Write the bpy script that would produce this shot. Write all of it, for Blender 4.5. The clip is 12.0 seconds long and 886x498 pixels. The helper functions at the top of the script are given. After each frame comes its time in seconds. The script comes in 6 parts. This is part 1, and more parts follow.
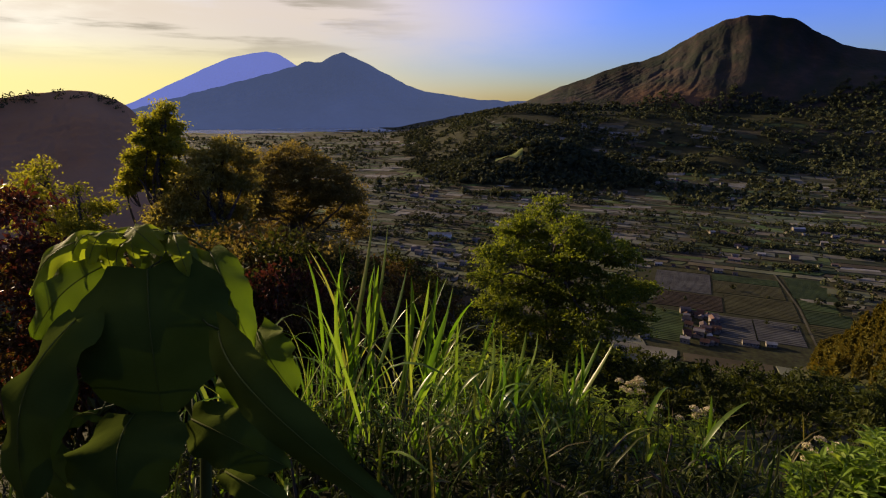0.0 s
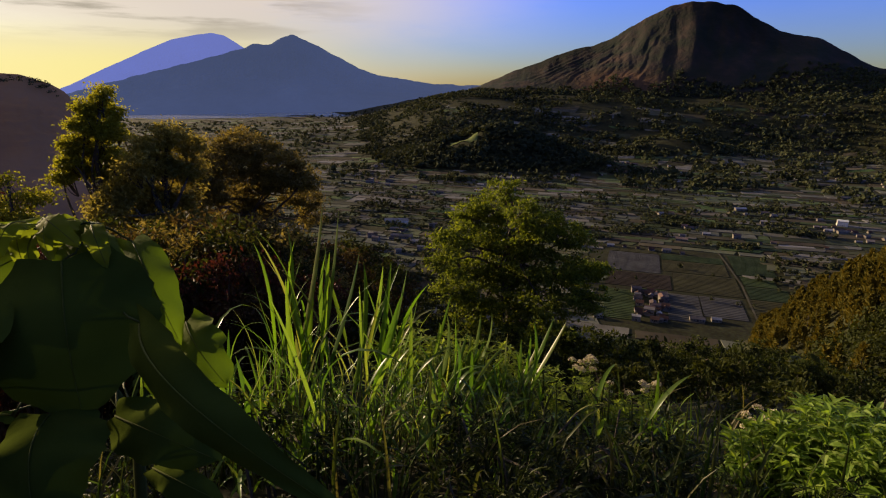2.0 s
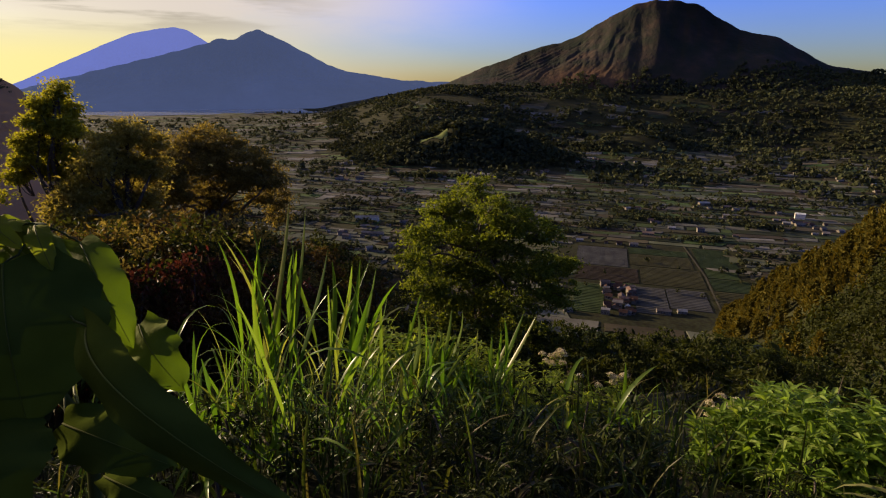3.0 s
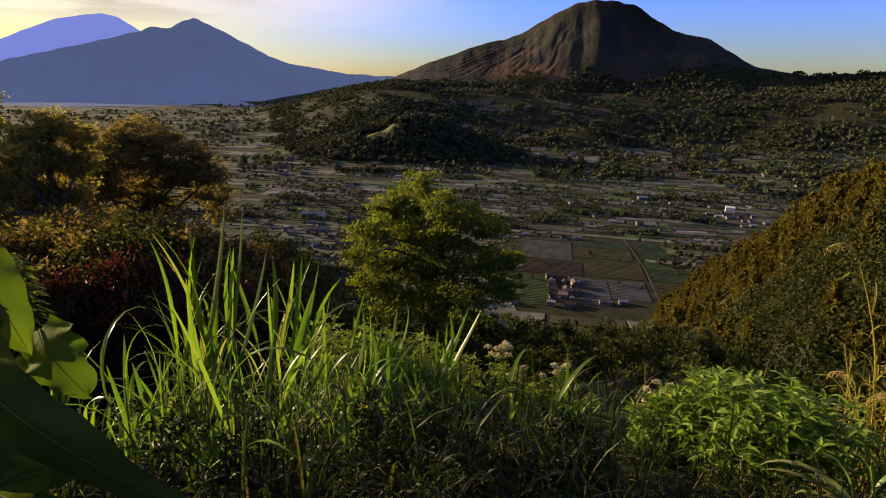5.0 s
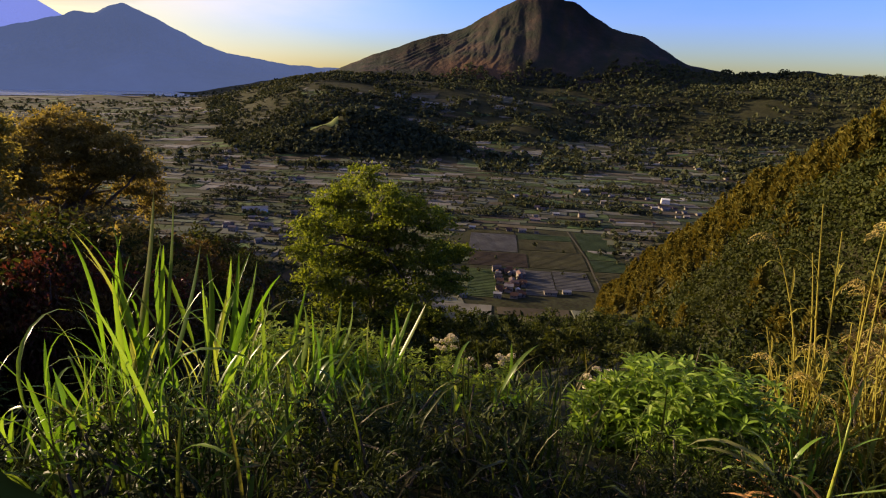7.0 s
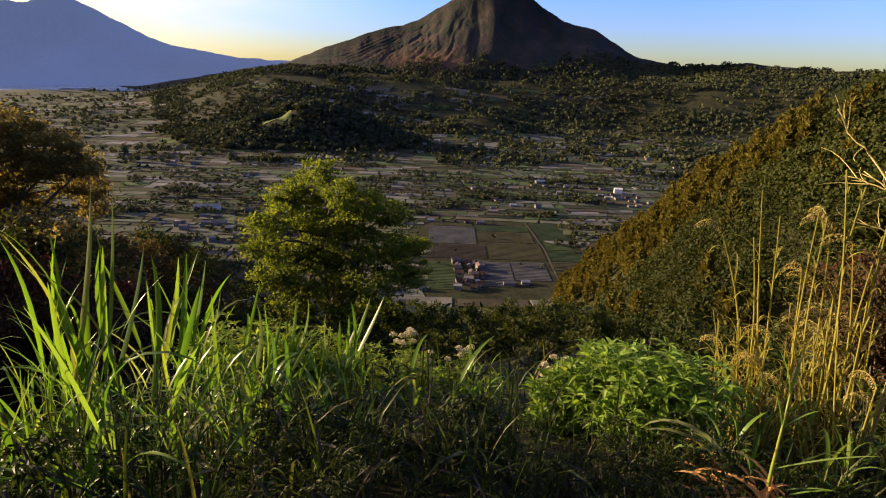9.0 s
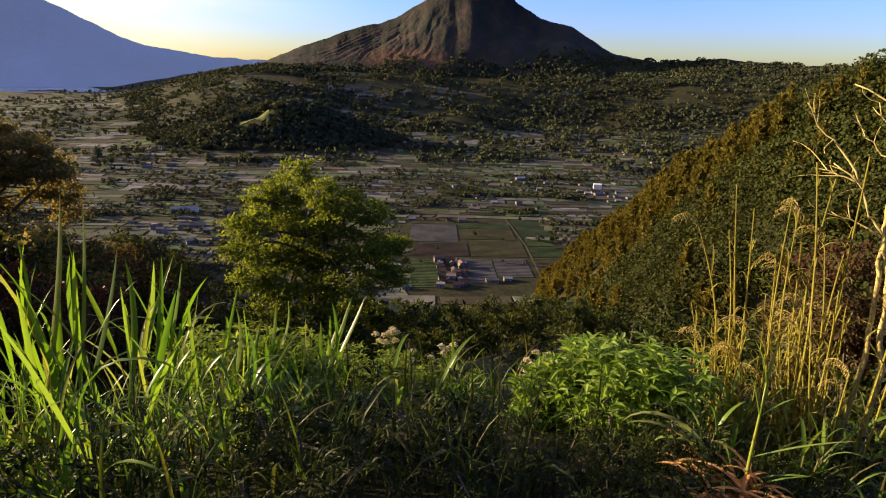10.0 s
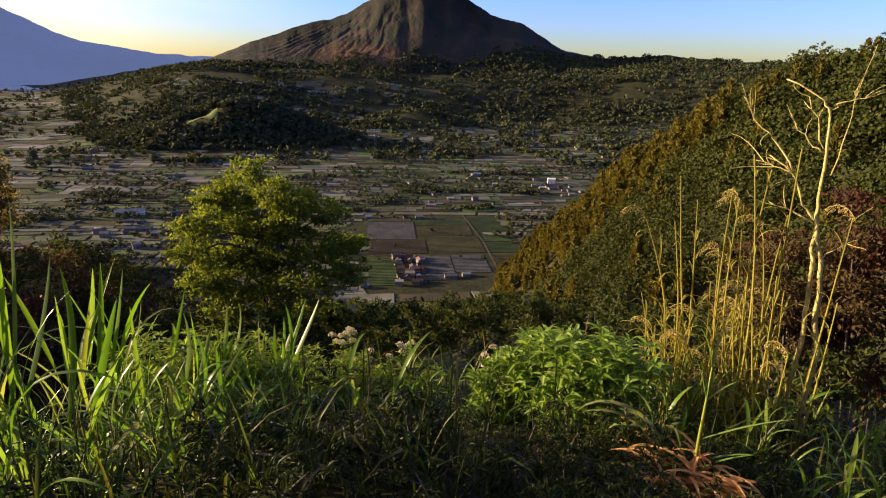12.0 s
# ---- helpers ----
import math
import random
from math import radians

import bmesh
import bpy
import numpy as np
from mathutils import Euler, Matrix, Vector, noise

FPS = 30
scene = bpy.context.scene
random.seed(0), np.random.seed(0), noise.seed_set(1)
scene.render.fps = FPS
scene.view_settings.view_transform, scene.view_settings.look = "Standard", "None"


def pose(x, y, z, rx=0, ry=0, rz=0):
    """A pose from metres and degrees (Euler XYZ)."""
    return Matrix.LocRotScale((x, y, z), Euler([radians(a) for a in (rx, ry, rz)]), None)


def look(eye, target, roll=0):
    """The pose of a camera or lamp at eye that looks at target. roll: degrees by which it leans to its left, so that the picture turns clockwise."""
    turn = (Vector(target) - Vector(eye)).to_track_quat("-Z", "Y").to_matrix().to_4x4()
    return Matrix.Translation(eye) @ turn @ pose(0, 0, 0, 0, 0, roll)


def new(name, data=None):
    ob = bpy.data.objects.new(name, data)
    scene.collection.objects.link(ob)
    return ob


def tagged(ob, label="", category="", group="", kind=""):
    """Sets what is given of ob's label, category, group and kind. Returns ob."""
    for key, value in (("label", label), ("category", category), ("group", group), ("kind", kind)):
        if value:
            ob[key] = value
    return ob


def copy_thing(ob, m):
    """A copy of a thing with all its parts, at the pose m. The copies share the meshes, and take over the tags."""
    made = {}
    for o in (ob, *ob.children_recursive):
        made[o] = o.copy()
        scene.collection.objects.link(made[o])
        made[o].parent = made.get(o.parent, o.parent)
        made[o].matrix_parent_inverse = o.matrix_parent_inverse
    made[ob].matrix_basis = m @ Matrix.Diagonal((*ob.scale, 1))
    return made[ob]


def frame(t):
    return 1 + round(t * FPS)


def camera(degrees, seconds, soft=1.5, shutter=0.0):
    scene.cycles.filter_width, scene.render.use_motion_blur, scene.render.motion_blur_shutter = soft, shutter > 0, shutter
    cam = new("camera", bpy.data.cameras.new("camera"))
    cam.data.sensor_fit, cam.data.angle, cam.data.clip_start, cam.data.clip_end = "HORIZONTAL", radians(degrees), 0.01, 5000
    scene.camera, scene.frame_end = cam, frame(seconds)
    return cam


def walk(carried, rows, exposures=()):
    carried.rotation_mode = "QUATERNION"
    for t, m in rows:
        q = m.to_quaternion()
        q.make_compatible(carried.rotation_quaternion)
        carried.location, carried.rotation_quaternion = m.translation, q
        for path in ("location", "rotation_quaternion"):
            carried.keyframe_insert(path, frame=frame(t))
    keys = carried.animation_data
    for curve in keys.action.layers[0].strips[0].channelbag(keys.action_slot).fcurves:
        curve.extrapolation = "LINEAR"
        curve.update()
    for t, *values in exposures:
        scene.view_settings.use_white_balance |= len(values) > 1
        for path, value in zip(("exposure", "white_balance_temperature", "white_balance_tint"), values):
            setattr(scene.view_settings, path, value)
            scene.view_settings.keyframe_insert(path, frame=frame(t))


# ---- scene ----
cam = camera(78.0, 12.0, soft=1.15)
PATH = [
    (0.0, (0.000, 0.000, 1.600), (-0.0000, 0.9659, 1.3412), 0.00),
    (0.5, (0.010, 0.001, 1.599), (0.0275, 0.9647, 1.3337), 0.02),
    (1.0, (0.020, 0.002, 1.599), (0.0574, 0.9630, 1.3263), 0.10),
    (1.5, (0.030, 0.002, 1.598), (0.0865, 0.9613, 1.3201), 0.07),
    (2.0, (0.040, 0.003, 1.597), (0.1176, 0.9585, 1.3124), 0.08),
    (2.5, (0.050, 0.004, 1.596), (0.1501, 0.9557, 1.3071), 0.09),
    (3.0, (0.059, 0.005, 1.596), (0.1884, 0.9529, 1.3059), 0.24),
    (5.0, (0.099, 0.007, 1.593), (0.3211, 0.9362, 1.2955), 1.20),
    (5.5, (0.109, 0.008, 1.592), (0.3534, 0.9298, 1.2901), 1.31),
    (6.0, (0.119, 0.009, 1.591), (0.3876, 0.9232, 1.2878), 1.54),
    (6.5, (0.129, 0.010, 1.590), (0.4192, 0.9169, 1.2857), 1.84),
    (7.0, (0.139, 0.011, 1.590), (0.4530, 0.9095, 1.2845), 2.14),
    (9.0, (0.178, 0.013, 1.587), (0.5608, 0.8823, 1.2721), 2.02),
    (9.5, (0.188, 0.014, 1.586), (0.5849, 0.8763, 1.2705), 1.75),
    (10.0, (0.198, 0.015, 1.585), (0.6100, 0.8692, 1.2680), 1.54),
    (10.5, (0.208, 0.016, 1.584), (0.6363, 0.8615, 1.2661), 1.45),
    (11.0, (0.218, 0.017, 1.584), (0.6607, 0.8545, 1.2648), 1.32),
    (11.5, (0.228, 0.017, 1.583), (0.6879, 0.8460, 1.2645), 1.32),
    (12.0, (0.238, 0.018, 1.582), (0.7173, 0.8348, 1.2615), 1.48),
]
walk(cam, [(t, look(eye, target, roll)) for t, eye, target, roll in PATH],
     [(0.0, 0.92), (1.5, 0.85), (3.0, 0.92), (5.0, 1.3), (7.0, 1.5), (9.0, 1.75), (12.0, 1.85)])

# ---- sky and sun: early morning, the sun low and just out of view to one side ----
SUN_AZ, SUN_EL = -51.0, 12.0
sun_dir = Vector((math.sin(radians(SUN_AZ)) * math.cos(radians(SUN_EL)),
                  math.cos(radians(SUN_AZ)) * math.cos(radians(SUN_EL)), math.sin(radians(SUN_EL))))


def build_world():
    w = bpy.data.worlds.new("morning_sky")
    scene.world = w
    w.use_nodes = True
    n, l = w.node_tree.nodes, w.node_tree.links
    n.clear()
    out, bg = n.new("ShaderNodeOutputWorld"), n.new("ShaderNodeBackground")
    sky = n.new("ShaderNodeTexSky")
    sky.sky_type, sky.sun_disc = "NISHITA", False
    sky.sun_elevation, sky.sun_rotation = radians(SUN_EL), radians(SUN_AZ % 360)
    sky.altitude, sky.air_density, sky.dust_density, sky.ozone_density = 1200, 1.0, 1.6, 2.5
    tint = n.new("ShaderNodeMix")
    tint.data_type, tint.blend_type = "RGBA", "MULTIPLY"
    tint.inputs["Factor"].default_value = 1.0
    l.new(sky.outputs[0], tint.inputs[6])
    # warm air low over the horizon, deeper blue higher up
    sep = n.new("ShaderNodeSeparateXYZ")
    hi = n.new("ShaderNodeMapRange")
    hi.inputs["From Min"].default_value, hi.inputs["From Max"].default_value = 0.0, 0.15
    air = n.new("ShaderNodeMix")
    air.data_type = "RGBA"
    air.inputs[6].default_value, air.inputs[7].default_value = (1.12, 0.98, 0.62, 1), (0.74, 1.04, 2.75, 1)
    zen = n.new("ShaderNodeMapRange")
    zen.inputs["From Min"].default_value, zen.inputs["From Max"].default_value = 0.30, 0.75
    air2 = n.new("ShaderNodeMix")
    air2.data_type = "RGBA"
    air2.inputs[7].default_value = (0.95, 0.97, 1.12, 1)
    co = n.new("ShaderNodeTexCoord")
    l.new(co.outputs["Generated"], sep.inputs[0]), l.new(sep.outputs[2], hi.inputs["Value"])
    l.new(hi.outputs[0], air.inputs["Factor"]), l.new(air.outputs[2], air2.inputs[6])
    l.new(sep.outputs[2], zen.inputs["Value"]), l.new(zen.outputs[0], air2.inputs["Factor"]), l.new(air2.outputs[2], tint.inputs[7])
    # how near a part of the sky lies to the sun
    dot = n.new("ShaderNodeVectorMath")
    dot.operation = "DOT_PRODUCT"
    dot.inputs[1].default_value = sun_dir
    l.new(co.outputs["Generated"], dot.inputs[0])

    def spread(value, a, b, c, d):
        m = n.new("ShaderNodeMapRange")
        m.interpolation_type = "SMOOTHSTEP"
        for k, v in zip(("From Min", "From Max", "To Min", "To Max"), (a, b, c, d)):
            m.inputs[k].default_value = v
        l.new(value, m.inputs["Value"])
        return m.outputs[0]

    def times(a, b):
        m = n.new("ShaderNodeMath")
        m.operation = "MULTIPLY"
        l.new(a, m.inputs[0]), l.new(b, m.inputs[1])
        return m.outputs[0]

    def over(under, colour, factor):
        m = n.new("ShaderNodeMix")
        m.data_type = "RGBA"
        m.inputs[7].default_value = colour
        l.new(under, m.inputs[6]), l.new(factor, m.inputs["Factor"])
        return m.outputs[2]

    # golden air low beside the sun, a thin cream veil of cloud, and stretched streaks
    sky_col = over(tint.outputs[2], CREAM, times(spread(dot.outputs["Value"], 0.45, 0.80, 0.0, 0.66), spread(sep.outputs[2], 0.06, 0.24, 1.0, 0.0)))
    sky_col = over(sky_col, GOLD, times(spread(dot.outputs["Value"], 0.62, 0.92, 0.0, 0.9), spread(sep.outputs[2], 0.02, 0.17, 1.0, 0.0)))

    sky_col = over(sky_col, GLARE, times(spread(dot.outputs["Value"], 0.80, 0.97, 0.0, 0.95), spread(sep.outputs[2], 0.05, 0.15, 0.15, 1.0)))

    def cloud_noise(scale, stretch, lo, hi_):
        mp, nz = n.new("ShaderNodeMapping"), n.new("ShaderNodeTexNoise")
        mp.inputs["Scale"].default_value = (1.0, 1.0, stretch)
        mp.inputs["Rotation"].default_value = (0.0, 0.12, 0.0)
        nz.inputs["Scale"].default_value, nz.inputs["Detail"].default_value, nz.inputs["Roughness"].default_value = scale, 7, 0.58
        l.new(co.outputs["Generated"], mp.inputs[0]), l.new(mp.outputs[0], nz.inputs["Vector"])
        return spread(nz.outputs[0], lo, hi_, 0.0, 1.0)

    veil = times(spread(dot.outputs["Value"], 0.33, 0.80, 0.04, 0.92), cloud_noise(2.2, 4.0, 0.22, 0.55))
    sky_col = over(sky_col, CLOUD, times(veil, spread(sep.outputs[2], 0.03, 0.14, 0.15, 1.0)))
    sky_col = over(sky_col, STREAK, times(times(cloud_noise(3.0, 11.0, 0.47, 0.62), spread(dot.outputs["Value"], 0.62, 0.86, 0.0, 0.85)), spread(sep.outputs[2], 0.05, 0.12, 0.0, 1.0)))
    l.new(sky_col, bg.inputs[0])
    bg.inputs[1].default_value = SKY_STRENGTH
    l.new(bg.outputs[0], out.inputs[0])


SKY_STRENGTH = 0.051
CLOUD = (8.4, 7.1, 5.7, 1)
GOLD = (10.5, 9.0, 2.4, 1)
CREAM = (6.4, 5.7, 4.0, 1)
STREAK = (3.3, 2.9, 2.2, 1)
GLARE = (15.0, 14.0, 10.5, 1)
build_world()
sun = new("sun", bpy.data.lights.new("sun", "SUN"))
sun.data.energy, sun.data.angle, sun.data.color = 5.0, radians(0.6), (1.0, 0.75, 0.46)
sun.matrix_world = look(sun_dir * 100, (0, 0, 0))

# ---- materials ----
def ramp_of(tree, cols, first=0.25, last=0.75):
    r = tree.nodes.new("ShaderNodeValToRGB")
    e = r.color_ramp.elements
    while len(e) < len(cols):
        e.new(0.5)
    for i, c in enumerate(cols):
        e[i].position = first + (last - first) * i / max(1, len(cols) - 1)
        e[i].color = (*c, 1)
    return r


def surface(name, cols, scale=1.0, rough=0.85, bump=0.3, bump_dist=0.02, trans=0.0, pick="noise", metal=0.0,
            fine=8.0, spec=0.08, trans_col=None, wide=0.35, spread=(0.25, 0.75)):
    """Colour from noise, from each piece or from each object; fine relief; some light let through for leaves."""
    m = bpy.data.materials.new(name)
    m.use_nodes = True
    t = m.node_tree
    n, l = t.nodes, t.links
    b = n["Principled BSDF"]
    b.inputs["Roughness"].default_value, b.inputs["Metallic"].default_value = rough, metal
    b.inputs["Specular IOR Level"].default_value = spec
    co = n.new("ShaderNodeTexCoord")
    nz = n.new("ShaderNodeTexNoise")
    nz.inputs["Scale"].default_value, nz.inputs["Detail"].default_value = scale, 6
    l.new(co.outputs["Object"], nz.inputs["Vector"])
    if pick == "island":
        g = n.new("ShaderNodeNewGeometry")
        src = g.outputs["Random Per Island"]
        r = ramp_of(t, cols, 0.0, 1.0)
    elif pick == "object":
        g = n.new("ShaderNodeObjectInfo")
        src = g.outputs["Random"]
        r = ramp_of(t, cols, 0.0, 1.0)
    else:
        src = nz.outputs[0]
        r = ramp_of(t, cols, *spread)
    l.new(src, r.inputs[0])
    big = n.new("ShaderNodeTexNoise")
    big.inputs["Scale"].default_value, big.inputs["Detail"].default_value = scale * 0.17, 4
    l.new(co.outputs["Object"], big.inputs["Vector"])
    val = n.new("ShaderNodeMapRange")
    val.inputs["From Min"].default_value, val.inputs["From Max"].default_value = 0.3, 0.7
    val.inputs["To Min"].default_value, val.inputs["To Max"].default_value = 1 - wide, 1 + wide
    l.new(big.outputs[0], val.inputs["Value"])
    mul = n.new("ShaderNodeMix")
    mul.data_type, mul.blend_type = "RGBA", "MULTIPLY"
    mul.inputs["Factor"].default_value = 1.0
    l.new(r.outputs[0], mul.inputs[6]), l.new(val.outputs[0], mul.inputs[7])
    l.new(mul.outputs[2], b.inputs["Base Color"])
    if bump:
        f = n.new("ShaderNodeTexNoise")
        f.inputs["Scale"].default_value, f.inputs["Detail"].default_value = scale * fine, 5
        l.new(co.outputs["Object"], f.inputs["Vector"])
        bp = n.new("ShaderNodeBump")
        bp.inputs["Strength"].default_value, bp.inputs["Distance"].default_value = bump, bump_dist
        l.new(f.outputs[0], bp.inputs["Height"]), l.new(bp.outputs[0], b.inputs["Normal"])
    if trans:
        tr = n.new("ShaderNodeBsdfTranslucent")
        tc = n.new("ShaderNodeMix")
        tc.data_type, tc.blend_type = "RGBA", "MULTIPLY"
        tc.inputs["Factor"].default_value = 1.0
        tc.inputs[7].default_value = (*(trans_col or (1.6, 1.5, 0.5)), 1)
        l.new(mul.outputs[2], tc.inputs[6]), l.new(tc.outputs[2], tr.inputs[0])
        mx = n.new("ShaderNodeMixShader")
        mx.inputs[0].default_value = trans
        l.new(b.outputs[0], mx.inputs[1]), l.new(tr.outputs[0], mx.inputs[2])
        l.new(mx.outputs[0], n["Material Output"].inputs[0])
    return m


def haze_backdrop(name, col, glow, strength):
    """A plain far backdrop, with kilometres of morning haze put into colour and emission."""
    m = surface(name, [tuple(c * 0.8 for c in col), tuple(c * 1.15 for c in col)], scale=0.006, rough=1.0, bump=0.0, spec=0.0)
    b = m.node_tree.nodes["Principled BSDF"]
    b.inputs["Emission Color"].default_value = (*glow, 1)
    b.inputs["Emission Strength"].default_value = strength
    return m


M_GROUND = surface("slope_soil", [(0.016, 0.013, 0.008), (0.026, 0.026, 0.011), (0.036, 0.041, 0.018)], 0.35, 0.95, 0.6, 0.06)
M_MOUNT = surface("volcano_slope", [(0.012, 0.016, 0.012), (0.018, 0.020, 0.015), (0.026, 0.022, 0.019), (0.046, 0.031, 0.024)], 0.014, 0.95, 0.8, 5.0, fine=6, wide=0.5, spread=(0.3, 0.72))


def bare_scar(m, at, size, colour):
    """Bare brown earth with a ragged outline round one place of a mountainside."""
    t = m.node_tree
    n, l = t.nodes, t.links
    b = n["Principled BSDF"]
    under = b.inputs["Base Color"].links[0].from_socket
    co, nz, mp = n.new("ShaderNodeTexCoord"), n.new("ShaderNodeTexNoise"), n.new("ShaderNodeMapping")
    mp.inputs["Location"].default_value = tuple(-a / k for a, k in zip(at, size))
    mp.inputs["Scale"].default_value = tuple(1 / k for k in size)
    ln, add, fade, mix = n.new("ShaderNodeVectorMath"), n.new("ShaderNodeMath"), n.new("ShaderNodeMapRange"), n.new("ShaderNodeMix")
    ln.operation, add.operation = "LENGTH", "ADD"
    nz.inputs["Scale"].default_value, nz.inputs["Detail"].default_value, nz.inputs["Roughness"].default_value = 0.02, 8, 0.65
    l.new(co.outputs["Object"], mp.inputs[0]), l.new(mp.outputs[0], ln.inputs[0]), l.new(co.outputs["Object"], nz.inputs["Vector"])
    l.new(ln.outputs["Value"], add.inputs[0]), l.new(nz.outputs[0], add.inputs[1])
    fade.inputs["From Min"].default_value, fade.inputs["From Max"].default_value, fade.inputs["To Min"].default_value, fade.inputs["To Max"].default_value = 0.85, 1.35, 0.85, 0.0
    l.new(add.outputs[0], fade.inputs["Value"])
    mix.data_type = "RGBA"
    mix.inputs[7].default_value = (*colour, 1)
    l.new(fade.outputs[0], mix.inputs["Factor"]), l.new(under, mix.inputs[6]), l.new(mix.outputs[2], b.inputs["Base Color"])


bare_scar(M_MOUNT, (820, 2090, 20), (260, 400, 75), (0.085, 0.048, 0.030))
# base colour lifted to stand in for the haze before the side ridge
M_SPUR = surface("wooded_ridge_haze", [(0.35, 0.175, 0.085), (0.41, 0.215, 0.11)], 0.012, 0.95, 0.8, 3.0, fine=6)
M_FAR = haze_backdrop("far_mountain_painted_haze", (0.05, 0.06, 0.09), (0.028, 0.037, 0.072), 1.0)
M_FARTHEST = haze_backdrop("farthest_mountain_painted_haze", (0.10, 0.12, 0.2), (0.075, 0.09, 0.24), 1.0)
# lake: the paleness of reflected sky is put into the base colour
M_LAKE = surface("lake_water_sky_tone", [(0.30, 0.31, 0.33), (0.42, 0.42, 0.43)], 0.01, 0.14, 0.08, 0.05, spec=0.5, fine=20)
M_FIELD = surface("field_crops", [(0.029, 0.023, 0.016), (0.055, 0.046, 0.032), (0.032, 0.046, 0.016), (0.10, 0.095, 0.088), (0.046, 0.063, 0.022), (0.017, 0.022, 0.012),
                                  (0.024, 0.027, 0.016), (0.068, 0.055, 0.035), (0.155, 0.15, 0.148), (0.046, 0.044, 0.029), (0.024, 0.037, 0.015), (0.092, 0.09, 0.084), (0.043, 0.073, 0.024), (0.085, 0.11, 0.042)], 0.25, 0.95, 0.6, 0.3, pick="island", fine=3)
M_FIELD_OB = surface("field_beds", [(0.04, 0.032, 0.02), (0.08, 0.068, 0.042), (0.045, 0.065, 0.02), (0.12, 0.11, 0.095), (0.06, 0.075, 0.028)],
                     0.25, 0.95, 0.6, 0.3, pick="object", fine=3)
M_PLOT = {"grey": surface("pale_mulched_beds", [(0.050, 0.048, 0.045), (0.072, 0.069, 0.064)], 0.3, 0.9, 0.6, 0.3, fine=3),
          "brown": surface("dark_ploughed_soil", [(0.027, 0.020, 0.014), (0.038, 0.029, 0.020)], 0.3, 0.95, 0.6, 0.3, fine=3),
          "olive": surface("olive_crops", [(0.036, 0.034, 0.016), (0.052, 0.048, 0.021)], 0.3, 0.95, 0.6, 0.3, fine=3),
          "green": surface("green_crops", [(0.030, 0.044, 0.016), (0.044, 0.06, 0.021)], 0.3, 0.95, 0.6, 0.3, fine=3),
          "dark": surface("dark_green_crops", [(0.022, 0.034, 0.014), (0.032, 0.045, 0.018)], 0.3, 0.95, 0.6, 0.3, fine=3)}
M_MEADOW = surface("meadow_grass", [(0.075, 0.095, 0.03), (0.11, 0.125, 0.042)], 0.08, 0.95, 0.5, 0.3)
M_TRACK = surface("dirt_track", [(0.050, 0.045, 0.030), (0.08, 0.07, 0.045)], 0.4, 0.95, 0.4, 0.05)
M_WALL = surface("house_plaster", [(0.11, 0.095, 0.08), (0.22, 0.195, 0.165)], 0.6, 0.85, 0.2, 0.02, wide=0.2)
M_WHITEWALL = surface("whitewash", [(0.56, 0.49, 0.40), (0.74, 0.66, 0.55)], 0.5, 0.8, 0.2, 0.02, wide=0.15)
M_WHITEROOF = surface("pale_sheet_roof", [(0.50, 0.50, 0.50), (0.66, 0.66, 0.65)], 0.8, 0.5, 0.3, 0.03, wide=0.15)
M_ROOF = surface("house_roofing", [(0.12, 0.11, 0.11), (0.14, 0.08, 0.065), (0.22, 0.19, 0.17), (0.07, 0.055, 0.05), (0.36, 0.33, 0.30), (0.10, 0.07, 0.06), (0.05, 0.045, 0.045)], 0.8, 0.6, 0.3, 0.03, pick="object")
M_RED_ROOF = surface("clay_roof_tiles", [(0.05, 0.030, 0.026), (0.075, 0.042, 0.035)], 1.2, 0.8, 0.4, 0.05)
M_DARKOPEN = surface("window_glass_dark", [(0.02, 0.022, 0.025), (0.03, 0.03, 0.035)], 1.0, 0.25, 0.0)
M_FARTREE = surface("valley_foliage", [(0.030, 0.037, 0.018), (0.041, 0.047, 0.022), (0.056, 0.056, 0.027)], 0.02, 0.95, 0.0, trans=0.12, pick="island")
M_CONIFER = surface("conifer_needles", [(0.068, 0.068, 0.014), (0.110, 0.096, 0.018), (0.145, 0.118, 0.024)], 0.05, 0.9, 0.0, trans=0.3, pick="island", trans_col=(1.32, 1.07, 0.44))
M_TREELEAF = surface("tree_leaves", [(0.062, 0.082, 0.014), (0.115, 0.142, 0.023), (0.19, 0.205, 0.034)], 0.3, 0.5, 0.0, trans=0.45, pick="island", trans_col=(1.45, 1.45, 0.45))
M_YTREELEAF = surface("sunlit_tree_leaves", [(0.15, 0.16, 0.022), (0.21, 0.21, 0.030), (0.28, 0.262, 0.042)], 0.3, 0.55, 0.0, trans=0.52, pick="island")
M_UMBRELLA = surface("umbrella_tree_leaves", [(0.105, 0.090, 0.033), (0.155, 0.130, 0.046), (0.215, 0.176, 0.062)], 0.3, 0.6, 0.0, trans=0.5, pick="island", trans_col=(1.3, 1.15, 0.55))
M_OLIVELEAF = surface("olive_tree_leaves", [(0.18, 0.165, 0.046), (0.25, 0.225, 0.062), (0.32, 0.275, 0.08)], 0.3, 0.6, 0.0, trans=0.5, pick="island", trans_col=(1.3, 1.15, 0.55))
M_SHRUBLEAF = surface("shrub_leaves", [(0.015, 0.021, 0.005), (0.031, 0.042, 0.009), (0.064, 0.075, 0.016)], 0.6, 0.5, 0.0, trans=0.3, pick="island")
# undergrowth: shrub leaf colours darkened to stand in for shade near the ground
M_UNDERLEAF = surface("darkened_undergrowth_leaves", [(0.010, 0.015, 0.004), (0.020, 0.029, 0.006), (0.042, 0.052, 0.012)], 0.6, 0.5, 0.0, trans=0.25, pick="island")
